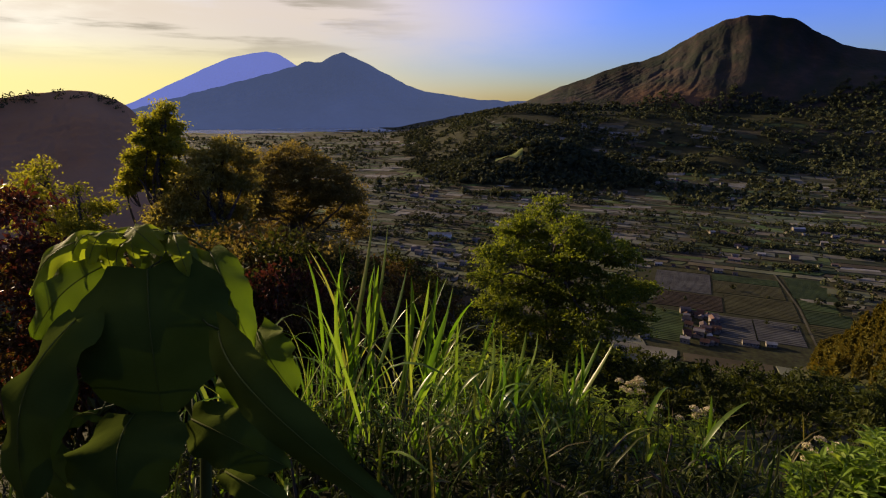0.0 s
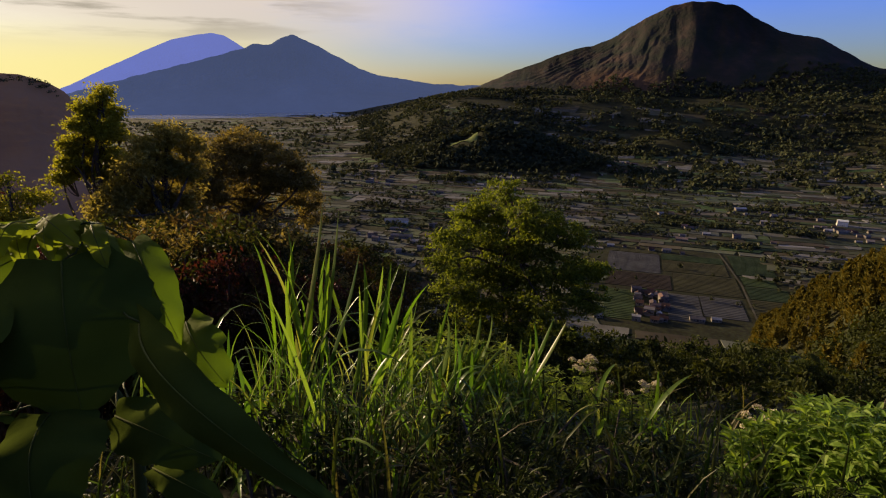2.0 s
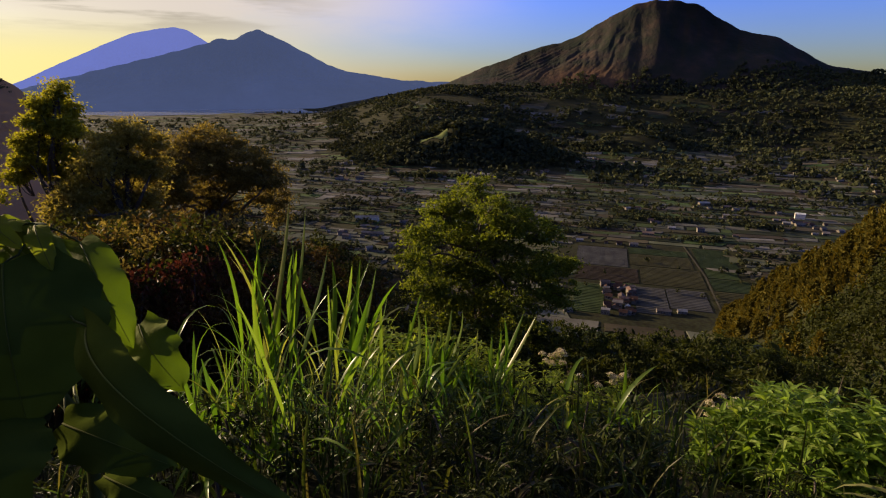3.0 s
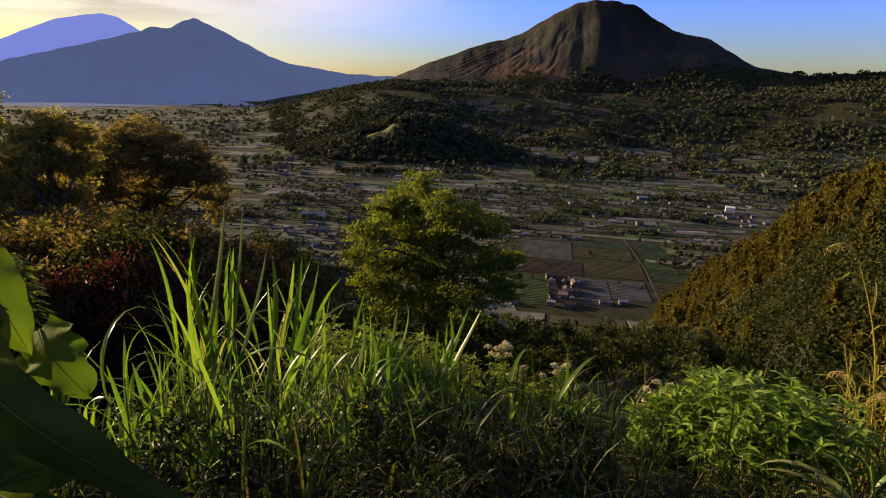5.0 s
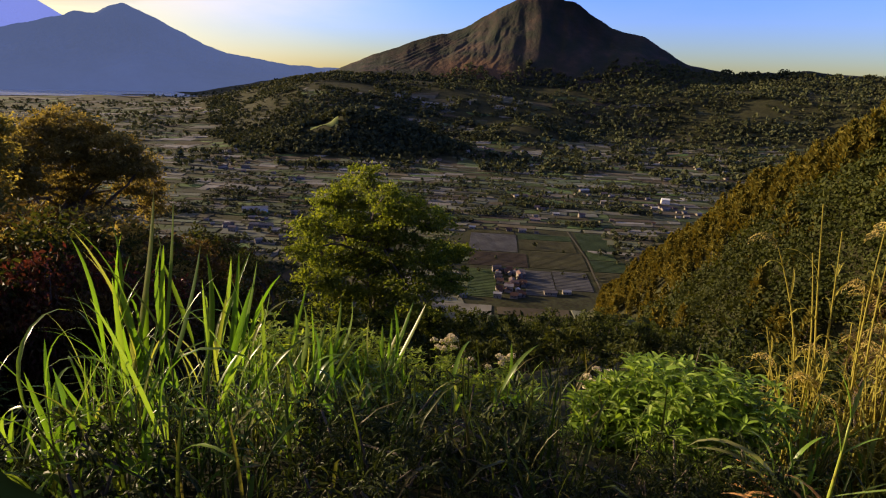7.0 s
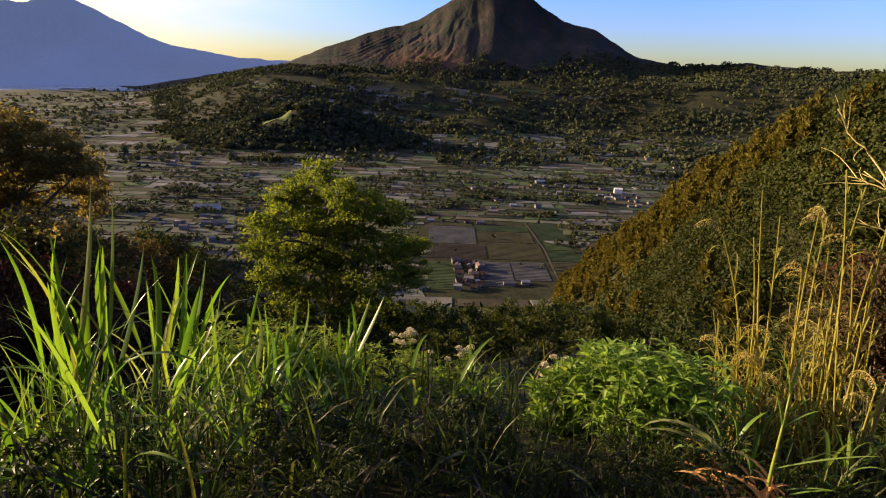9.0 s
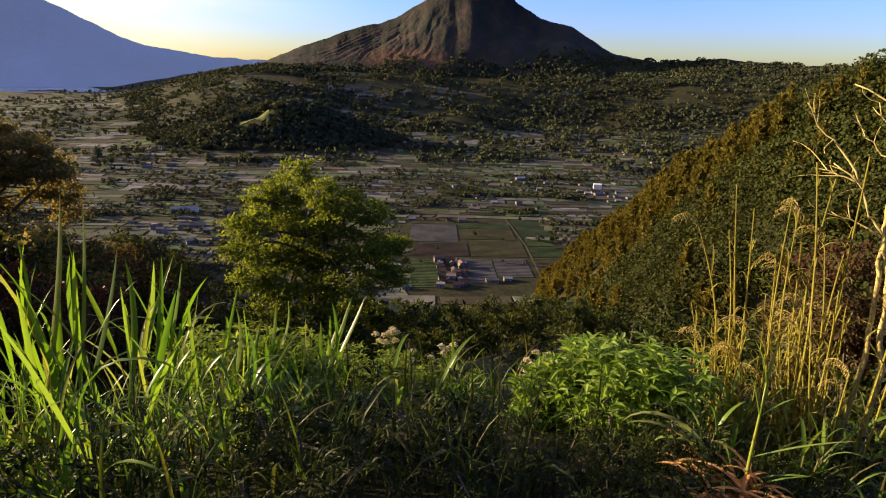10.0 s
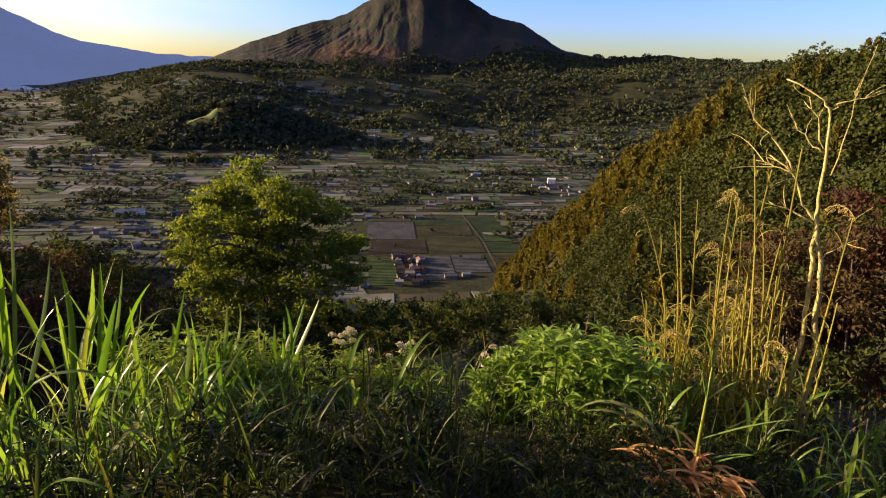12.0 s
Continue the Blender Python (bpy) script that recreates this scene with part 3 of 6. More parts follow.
def valley_xy(u, v):
    wu, wv = 14 * fbm(u / 260, v / 260, 2, 51), 16 * fbm(u / 300, v / 300, 2, 52)
    return (u + wu) * AXU[0] + (v + wv) * AXV[0], (u + wu) * AXU[1] + (v + wv) * AXV[1]


def flat_enough(x, y, limit=7.0):
    z = ground_z(x, y)
    return np.all(z < FLOOR + limit) if limit else True


VILLAGE = (196.0, 376.0)


def build_fields():
    g = np.random.default_rng(3)
    V, F, near, quads = [], [], [], []
    v = 330.0
    while v < 3300:
        depth = g.uniform(8, 21) * (1 + max(v - 700, 0) / 900)
        u = -1.3 * v + g.uniform(0, 30)
        while u < 0.85 * v:
            w = g.uniform(14, 60) * (1 + max(v - 700, 0) / 1500)
            us = np.array([u, u + w - g.uniform(1, 4), u + w - g.uniform(1, 4), u]) + g.normal(0, 1.5, 4)
            vs = np.array([v, v, v + depth - 2, v + depth - 2]) + g.normal(0, 1.0, 4)
            quads.append((us, vs, w, depth, v, g.random(), g.uniform(0, 0.5)))
            u += w
        v += depth
    x, y = valley_xy(np.array([q[0] for q in quads]), np.array([q[1] for q in quads]))
    z = ground_z(x, y)
    for i, (us, vs, w, depth, v, luck, lift) in enumerate(quads):
        lim = 8.0 if v < 1250 else 110.0
        if -22 < us.mean() < 138 and 398 < vs.mean() < 622:
            continue
        if z[i].max() > FLOOR + lim or np.ptp(z[i]) / max(w, depth) > (0.13 if v < 1250 else 0.2) or luck > (0.93 if v < 1250 else 0.84) or math.hypot(x[i].mean(), y[i].mean()) > 3350:
            continue
        top = np.stack([x[i], y[i], z[i] + 0.35 + lift], 1)
        low = top - (0, 0, 3.5)
        if v < 640 and 0 < x[i].mean() < 420:
            near.append((top, low))
        else:
            o = len(V) * 8
            V.append(np.concatenate([top, low]))
            F += [[o, o + 1, o + 2, o + 3]] + [[o + k, o + 4 + k, o + 4 + (k + 1) % 4, o + (k + 1) % 4] for k in range(4)]
    solid("field_patchwork", mesh_of("field_patchwork", np.concatenate(V), F, M_FIELD), "patchwork of brown, grey and green farm plots", "fields", kind="stuff")
    for top, low in near:
        c = low.mean(0)
        fs = [[0, 1, 2, 3]] + [[i, 4 + i, 4 + (i + 1) % 4, (i + 1) % 4] for i in range(4)]
        solid("field_plot", mesh_of("field_plot", np.concatenate([top, low]) - c, fs, M_FIELD_OB), "flat rectangular farm plot of soil and crops", "field", "valley farm plots", at=c)


build_fields()


def village_plots():
    for u0, u1, v0, v1, crop in ((-18, 32, 530, 594, "grey"), (34, 92, 540, 577, "olive"), (34, 92, 579, 600, "dark"), (-16, 40, 485, 527, "brown"), (42, 96, 486, 537, "olive"), (-14, 10, 408, 475, "green"),
                                 (35, 60, 418, 478, "grey"), (61, 92, 434, 480, "grey"), (101, 128, 520, 547, "green"), (99, 134, 549, 616, "dark"), (101, 134, 486, 518, "dark"), (-18, 30, 596, 616, "olive"),
                                 (97, 130, 440, 484, "olive"), (11, 34, 474, 484, "green")):
        c = np.array([(u0 + u1) / 2 * AXU[0] + (v0 + v1) / 2 * AXV[0], (u0 + u1) / 2 * AXU[1] + (v0 + v1) / 2 * AXV[1], 0])
        hu, hv = (u1 - u0) / 2, (v1 - v0) / 2
        n_rows = max(3, int(hv * 2 / 3.5))
        lines = [(-hv, -2.0)]
        for k in range(n_rows):
            a, b = -hv + k * 2 * hv / n_rows, -hv + (k + 0.8) * 2 * hv / n_rows
            lines += [(a, 0.0), (a + 0.3, 0.35), (b - 0.3, 0.35), (b, 0.0)]
        lines += [(hv, 0.0), (hv, -2.0)]
        V = [(sg * hu * AXU[0] + s * AXV[0], sg * hu * AXU[1] + s * AXV[1], h) for s, h in lines for sg in (-1, 1)]
        F = [[2 * i, 2 * i + 1, 2 * i + 3, 2 * i + 2] for i in range(len(lines) - 1)]
        c[2] = float(ground_z(c[0], c[1])) + 0.15
        solid("field_plot", mesh_of("field_plot", V, F, M_PLOT[crop]), crop + " farm plot of raised beds near the village", "field", "valley farm plots", at=c)
    pts = [(98, 430), (98.5, 485), (99, 520), (95, 580), (90, 640)]
    V = []
    for u, v in pts:
        for w in (-0.8, 0.8):
            x, y = (u + w) * AXU[0] + v * AXV[0], (u + w) * AXU[1] + v * AXV[1]
            V.append((x, y, float(ground_z(x, y)) + 0.6))
    solid("farm_track", mesh_of("farm_track", V, [[2 * i, 2 * i + 1, 2 * i + 3, 2 * i + 2] for i in range(4)], M_TRACK), "dirt track between the plots", "track", kind="structure")


village_plots()


def mound_meadow():
    a, r = np.meshgrid(np.linspace(5.4, 8.2, 15), np.linspace(1226, 1256, 7), indexing="ij")
    r = r + 9 * fbm(a * 2, a * 0, 2, 17)
    x, y = polar(a, r)
    solid("meadow", grid_mesh("meadow", x, y, ground_z(x, y) + 1.2, M_MEADOW), "pale green meadow in a clearing on the mound", "meadow", kind="structure")


mound_meadow()

# ---- houses ----
def box(x0, x1, y0, y1, z0, z1):
    v = [(x0, y0, z0), (x1, y0, z0), (x1, y1, z0), (x0, y1, z0), (x0, y0, z1), (x1, y0, z1), (x1, y1, z1), (x0, y1, z1)]
    return v, [[0, 3, 2, 1], [4, 5, 6, 7], [0, 1, 5, 4], [1, 2, 6, 5], [2, 3, 7, 6], [3, 0, 4, 7]]


def gable(w, d, z, rise, eave=0.5, thick=0.15):
    x, y = w / 2 + eave, d / 2 + eave
    e = -eave * rise / (d / 2)
    v = [(-x, -y, z + e), (x, -y, z + e), (x, 0, z + rise), (-x, 0, z + rise), (-x, y, z + e), (x, y, z + e)]
    v += [(a, b, c + thick) for a, b, c in v]
    f = [[0, 3, 2, 1], [3, 4, 5, 2], [6, 7, 8, 9], [9, 8, 11, 10], [0, 1, 7, 6], [4, 10, 11, 5], [0, 6, 9, 3], [3, 9, 10, 4], [1, 2, 8, 7], [2, 5, 11, 8]]
    return v, f


def house(w, d, h, rise, label, roof_mat, wall_mat=M_WALL):
    t = thing("house", (0, 0, -900), label, "house", "valley houses")
    ends = ([(-w / 2, -d / 2, h), (-w / 2, d / 2, h), (-w / 2, 0, h + rise), (w / 2, -d / 2, h), (w / 2, d / 2, h), (w / 2, 0, h + rise)], [[0, 2, 1], [3, 4, 5]])
    part("wall", mesh_of("house_wall", *join(box(-w / 2, w / 2, -d / 2, d / 2, -3, h), ends), wall_mat), t)
    part("roof", mesh_of("house_roof", *gable(w, d, h, rise), roof_mat), t)
    win = mesh_of("house_window", *box(-0.6, 0.6, -0.06, 0.06, 0, 1.1), M_DARKOPEN)
    for i in range(max(2, int(w / 3.2))):
        o = part("window", win, t)
        o.location = (-w / 2 + (i + 0.5) * w / max(2, int(w / 3.2)), -d / 2 - 0.02, 1.0)
    door = part("door", mesh_of("house_door", *box(-0.5, 0.5, -0.07, 0.07, 0, 2.05), M_DARKOPEN), t)
    door.location = (w * 0.05, -d / 2 - 0.02, 0)
    return t


HOUSES = [house(9, 6.5, 3.0, 1.7, "white plastered village house with a tin gable roof", M_ROOF),
          house(12, 7, 3.2, 1.9, "long low village house with a tin gable roof", M_ROOF),
          house(7, 6, 2.8, 2.0, "small village house with a red tiled roof", M_RED_ROOF),
          house(18, 8, 3.5, 2.0, "long pale farm building with a low roof", M_ROOF),
          house(10, 6, 5.6, 1.6, "two-storey pale village house", M_ROOF),
          house(38, 13, 5.5, 3.0, "long whitewashed farm shed in the fields", M_ROOF, M_WHITEWALL),
          house(16, 12, 9.0, 2.0, "tall whitewashed building in the fields", M_WHITEROOF, M_WHITEWALL)]


def place_houses():
    g = np.random.default_rng(12)
    spots = []
    for _ in range(40):
        u, v = g.uniform(10, 36), g.uniform(408, 474)
        spots.append((u * AXU[0] + v * AXV[0], u * AXU[1] + v * AXV[1], g.choice([0, 2, 2, 4, 0, 2]), g.choice([-24, 66]) + g.normal(0, 6)))
    spots += [(222, 364, 3, -20), (236, 362, 1, -18), (150, 377, 1, -10), (232, 565, 1, -18), (246, 560, 2, -18), (258, 553, 2, -18), (270, 546, 2, -20), (284, 540, 1, -20), (297, 531, 0, -20),
              (-4, 689, 5, -4), (45, 676, 1, -6), (560, 632, 6, -35)]
    for _ in range(420):
        v = 520 + 900 * g.random() ** 1.2
        u = g.uniform(-0.55, 0.62) * v
        x, y = valley_xy(u, v)
        k = fbm(x / 130, y / 130, 2, 61)
        if k > 0.05 and flat_enough(x, y, 5):
            for _ in range(1 + int(g.random() * 2.2)):
                spots.append((x + g.normal(0, 13), y + g.normal(0, 8), g.choice([0, 0, 1, 2, 3, 4]), g.uniform(-40, 15)))
    for x, y, k, a in spots:
        z = float(ground_z(x, y))
        if z < FLOOR + 9:
            copy_thing(HOUSES[int(k)], pose(x, y, z + 0.6, 0, 0, a) @ Matrix.Scale(g.uniform(0.5, 0.85), 4))
    for h in HOUSES:
        for o in h.children:
            bpy.data.objects.remove(o)
        bpy.data.objects.remove(h)


place_houses()


# ---- trees of the valley and the wooded flanks ----
def far_trees(pts, height, quads, seed, slim=0.42, leaf=0.0):
    """Ragged little crowns, each of loose leaf sprays; all in one mesh."""
    g = np.random.default_rng(seed)
    n = len(pts)
    h = height * g.uniform(0.55, 1.3, n)
    u = g.normal(size=(n, quads, 3))
    u /= np.linalg.norm(u, axis=2)[:, :, None]
    u[:, :, 2] = np.where(u[:, :, 2] < -0.4, -0.4, u[:, :, 2])
    out = u.copy()
    lobes = g.normal(size=(n, 4, 3)) * (1, 1, 0.7)
    u *= g.uniform(0.75, 1.0, (n, quads, 1)) * (0.72 + 0.16 * np.max(np.einsum("nqk,nlk->nql", u, lobes), axis=2, keepdims=True))
    zz = u[:, :, 2]
    taper = 1 - 0.35 * np.clip(zz, 0, 1)
    c = np.stack([u[:, :, 0] * taper * slim, u[:, :, 1] * taper * slim, 0.52 + 0.47 * zz], 2) * h[:, None, None] + np.asarray(pts)[:, None]
    return shingles(c.reshape(-1, 3), out.reshape(-1, 3), np.repeat(h * (leaf or (0.33 if quads > 40 else 0.42)), quads)[:, None], 0.75, seed + 1)


def scatter_valley():
    g = np.random.default_rng(21)
    # hedges and lone trees between the plots
    n = 36000
    v = 335 + 3150 * g.random(n) ** 1.3
    u = g.uniform(-1.25, 0.8, n) * v
    v = np.where(g.random(n) < 0.6, np.round(v / 34) * 34 + g.normal(0, 2.5, n), v)
    x, y = valley_xy(u, v)
    z, r = ground_z(x, y), np.hypot(x, y)
    clear = (u > -22) & (u < 138) & (v > 398) & (v < 622) & (g.random(n) < 0.96)
    ok = (fbm(x / 90, y / 90, 3, 71) + 0.25 * smooth01((r - 1000) / 600) > -0.12) & ~clear & ((r < 1000) | (np.degrees(np.arctan2(x, y)) > 2) & (g.random(n) < 0.75) | (g.random(n) < 0.3)) & (z < FLOOR + 100) & ((r < 2950) | (np.degrees(np.arctan2(x, y)) > -9) & (r < 3500))
    p = np.stack([x, y, z], 1)
    near, far = p[ok & (r < 1000)], [p[ok & (r >= 1000)]]
    # the forested mound, its dark skirts, and the scrub under the volcano
    mx, my = polar(10.0, 1270.0)
    x, y = mx + g.normal(0, 190, 3600), my + g.normal(-15, 95, 3600)
    z = ground_z(x, y)
    far.append(np.stack([x, y, z], 1)[z > FLOOR + 6])
    x, y = polar(g.uniform(-4, 62, 13000), g.uniform(1280, 2400, 13000))
    z = ground_z(x, y)
    far.append(np.stack([x, y, z], 1)[(z > FLOOR + 6) & (fbm(x / 120, y / 120, 3, 77) > np.where(np.degrees(np.arctan2(x, y)) < 14, -0.35, -0.12))])
    # scrub and woods climbing the volcano's lower flanks and its low shoulder
    co = np.empty(len(VOLCANO.data.vertices) * 3)
    VOLCANO.data.vertices.foreach_get("co", co)
    co = co.reshape(-1, 3)[g.integers(0, len(co) // 3, 14000)] + g.normal(0, 3, (14000, 3)) * (1, 1, 0)
    az, r = np.degrees(np.arctan2(co[:, 0], co[:, 1])), np.hypot(co[:, 0], co[:, 1])
    reach = np.interp(az, [4, 7, 10, 30, 38, 44], [2600, 2420, 2215, 2210, 2360, 2560]) + 60 * fbm(az, az * 0, 3, 5)
    far.append(co[(r > 2125) & (r < reach) & (az > 4) & (az < 64)])
    far = np.concatenate(far)
    hx, hy = polar(6.7, 1240.0)
    far = far[np.hypot((far[:, 0] - hx) / 46, (far[:, 1] - hy) / 44) > 1]
    # groves in the valley
    cv = g.uniform(470, 1300, 46)
    cu = g.uniform(-0.9, 0.6, 46) * cv
    gu, gv = np.repeat(cu, 42) + g.normal(0, 17, 46 * 42), np.repeat(cv, 42) + g.normal(0, 7, 46 * 42)
    keep = ~((gu > -22) & (gu < 138) & (gv > 398) & (gv < 622))
    x, y = valley_xy(gu[keep], gv[keep])
    z = ground_z(x, y)
    near = np.concatenate([near, np.stack([x, y, z], 1)[z < FLOOR + 8]])
    solid("valley_trees", mesh_of("valley_trees", *far_trees(near, 5.8, 16, 5, 0.5, 0.46), M_FARTREE), "dark green hedges and trees between the plots", "trees", kind="stuff")
    solid("distant_woods", mesh_of("distant_woods", *far_trees(far, 12.0, 10, 6, 0.62, 0.64), M_FARTREE), "distant dark woods on the mound and foothills", "woods", kind="stuff")
    # ragged trees along the crest of the side ridge
    r_pts = []
    for _ in range(150):
        a = g.uniform(-60, -29.2)
        r = g.uniform(940, 985)
        el = np.interp(a, [-60, -38, -35.7, -33.3, -31.7, -30.1, -28.9], [0.5, 0.3, 0.75, 1.0, 0.9, 0.25, -0.5])
        x, y = polar(a, r)
        z = 1.6 + 980 * math.tan(radians(el)) - (980 - r) * 0.36 - 3
        r_pts.append((x, y, z))
    solid("ridge_trees", mesh_of("ridge_trees", *far_trees(r_pts, 9.0, 26, 8, 0.6, 0.26), M_FARTREE), "dark trees along the side ridge crest", "trees", kind="stuff")


scatter_valley()


def conifer(h, seed, n=120):
    """A slender upright conifer with drooping tiers of sprays."""
    g = np.random.default_rng(seed)
    t = thing("conifer", (0, 0, -900), "slender ochre-green conifer on the wooded spur", "tree", "conifers on the spur")
    part("trunk", mesh_of("conifer_trunk", *tube([(0, 0, -1), (0.03 * h, 0, h * 0.5), (0, 0.02 * h, h * 0.95)], [h * 0.022, h * 0.014, 0.02], 5), M_BARK), t)
    k = g.random(n) ** 0.8
    a = g.uniform(0, 6.283, n)
    rad = h * (0.21 * (1 - k) ** 0.75 + 0.015) * g.uniform(0.5, 1.1, n)
    c = np.stack([np.cos(a) * rad, np.sin(a) * rad, h * (0.1 + 0.9 * k) + rad * 0.25], 1)
    out = np.stack([np.cos(a) * 0.8, np.sin(a) * 0.8, np.full(n, 0.9)], 1)
    part("crown", mesh_of("conifer_crown", *leaves(c, h * 0.175, 0.42, 0.0, seed, 0.35, out), M_CONIFER), t)
    return t


def spur_woods():
    g = np.random.default_rng(33)
    kinds = [conifer(5.2, 1), conifer(6.2, 2), conifer(5.6, 3), conifer(4.6, 4)]
    n = 9000
    k = g.random(n) * (len(SPUR_P) - 1)
    i = np.minimum(k.astype(int), len(SPUR_P) - 2)
    p = SPUR_P[i] + (SPUR_P[i + 1] - SPUR_P[i]) * (k - i)[:, None]
    x, y = p[:, 0] - np.abs(g.normal(0, 34, n)) * 0.75, p[:, 1] - np.abs(g.normal(0, 34, n)) * 0.66
    z, az = ground_z(x, y), np.degrees(np.arctan2(x, y))
    ok = (z > -150) & (np.hypot(x, y) > 45) & (az > 36.5) & (az < 84) & (spur_height(x, y) > z - 0.3)
    edge = np.interp(az, [36, 37.7, 39.3, 43, 46, 49.5, 52.6, 56.4], [-24.3, -19.5, -15.9, -11.8, -9.1, -5.9, -3.0, -0.4])
    wob = fbm(x / 25, y / 25, 2, 81)
    brim = (np.degrees(np.arctan2(z + 2 - 1.6, np.hypot(x, y))) > edge - 4.5 + 3 * wob) & (az < 57)
    fir = ok & ((az < 46 + 7 * wob) | brim | (g.random(n) < 0.06))
    p = np.stack([x, y, z], 1)
    pts, bush = p[fir][:1300], p[ok & ~fir][:2000]
    for j, (x, y, z) in enumerate(pts[:300]):
        copy_thing(kinds[j % 4], pose(x, y, z, g.normal(0, 3), g.normal(0, 3), g.uniform(0, 360)) @ Matrix.Scale(g.uniform(0.6, 1.15), 4))
    vs, fs, o = [], [], 0
    for j, (x, y, z) in enumerate(pts[300:]):
        src = [c.data for c in kinds[j % 4].children if c.name.startswith("crown")][0]
        co = np.empty(len(src.vertices) * 3)
        src.vertices.foreach_get("co", co)
        a, s = g.uniform(0, 6.28), g.uniform(0.55, 1.1)
        co = co.reshape(-1, 3) * s
        co = np.stack([co[:, 0] * math.cos(a) - co[:, 1] * math.sin(a), co[:, 0] * math.sin(a) + co[:, 1] * math.cos(a), co[:, 2]], 1) + (x, y, z)
        vs.append(co)
        fs.append(np.arange(len(co)).reshape(-1, 4) + o)
        o += len(co)
    if vs:
        solid("conifer_woods", mesh_of("conifer_woods", np.concatenate(vs), np.concatenate(fs), M_CONIFER), "dense ochre-green conifer woods on the spur", "woods", kind="stuff")
    solid("spur_scrub", mesh_of("spur_scrub", *far_trees(bush, 3.2, 96, 9, 0.75, 0.13), M_SPURLEAF), "dense green scrub on the steep spur", "scrub", kind="stuff")
    for t in kinds:
        for c in list(t.children):
            bpy.data.objects.remove(c)
        bpy.data.objects.remove(t)


spur_woods()


def lower_woods():
    """Woods that fill the steep slope between the near shrubs and the valley floor."""
    g = np.random.default_rng(38)
    az, r = g.uniform(-46, 48, 2000), 48 + 290 * g.random(2000) ** 1.1
    x, y = polar(az, r)
    z = ground_z(x, y)
    p = np.stack([x, y, z], 1)[(z > FLOOR + 3) & (z > spur_height(x, y) + 1.0)]
    solid("slope_woods", mesh_of("slope_woods", *far_trees(p, 5.0, 50, 12, 0.6, 0.21), M_SHRUBLEAF), "dark green woods on the steep lower slope", "woods", kind="stuff")


lower_woods()


# ---- trees on the near slope ----
def limb(a, b, r0, r1, bend=0.12, seed=0, n=7):
    g = np.random.default_rng(seed)
    a, b = np.asarray(a, float), np.asarray(b, float)
    t = np.linspace(0, 1, n)[:, None]
    side = g.normal(size=3) * np.linalg.norm(b - a) * bend
    p = a + (b - a) * t + side * np.sin(t * math.pi) + g.normal(0, 0.01, (n, 3)) * np.linalg.norm(b - a)
    return tube(p, np.linspace(r0, r1, n), 6)


def tree(name, base, blobs, n, clumps, clump_r, leaf, mat, label, trunk_r=0.16, seed=0, fork=0.45, hollow=0.5, width=0.45):
    """Tapered trunk, limbs out to every mass of foliage, twigs, and a crown of single leaves."""
    base = np.asarray(base, float)
    bl = np.asarray(blobs, float).copy()
    bl[:, :3] -= base
    t = thing(name, base, label, "tree")
    pts, d, cc = crown_points(bl, n, clumps, clump_r, seed, hollow)
    top = bl[np.argmax(bl[:, 2] + bl[:, 5])]
    head = np.array([top[0], top[1], top[2]])
    fk = head * fork
    part("trunk", mesh_of(name + "_trunk", *join(limb((0, 0, -0.6), fk, trunk_r, trunk_r * 0.7, 0.05, seed), limb(fk, head, trunk_r * 0.7, trunk_r * 0.25, 0.05, seed + 1)), M_BARK, True), t)
    g = np.random.default_rng(seed + 5)
    for i, b in enumerate(bl):
        s = fk + (head - fk) * g.uniform(0.0, 0.5)
        lim = part("limb", mesh_of(name + "_limb", *limb(s, b[:3], trunk_r * 0.42, trunk_r * 0.12, 0.1, seed + i), M_BARK, True), t)
        mine = cc[np.argsort(np.linalg.norm(cc - b[:3], axis=1))[:7]]
        part("branchlet", mesh_of(name + "_twigs", *join(*[limb(b[:3] * 0.8 + s * 0.2, c, trunk_r * 0.13, trunk_r * 0.04, 0.1, seed + 50 + j, 5) for j, c in enumerate(mine)]), M_BARK), lim)
    part("crown", mesh_of(name + "_crown", *leaves(pts, leaf, width, 0.35, seed + 3, 0.7, d * 0.8), mat), t)
    return t


def blob_stack(cx, cy, z0, z1, rad, k, seed, lean=(0, 0), flat=0.7, peak=0.3, dome=False, ragged=False):
    """Foliage masses filling a rounded, tapering outline."""
    g = np.random.default_rng(seed)
    out = []
    for i in range(k):
        f = (i + 0.5) / k
        r = rad * (math.sin(math.pi * (0.15 + 0.85 * (1 - f)) ** 1.0) ** 0.6 * (1 - peak * f) + 0.06)
        if dome:
            r = rad * math.sqrt(1.02 - f * f)
        a = i * 2.4 + g.uniform(-0.4, 0.4)
        o = r * g.uniform(0.35, 0.75)
        s = max(r * g.uniform(0.45, 0.7), rad * 0.16)
        if ragged:
            o, s = r * g.uniform(0.3, 1.0), rad * g.uniform(0.16, 0.30)
        out.append((cx + math.cos(a) * o + lean[0] * f, cy + math.sin(a) * o + lean[1] * f, z0 + (z1 - z0) * f, s, s, s * flat))
    return out


def at_slope(x, y):
    return (x, y, float(ground_z(x, y)))


def masses(spheres, flat=0.75):
    """Foliage masses from centres and radii."""
    return [(x, y, z, r * 1.05, r * 1.05, r * flat) for x, y, z, r in spheres]


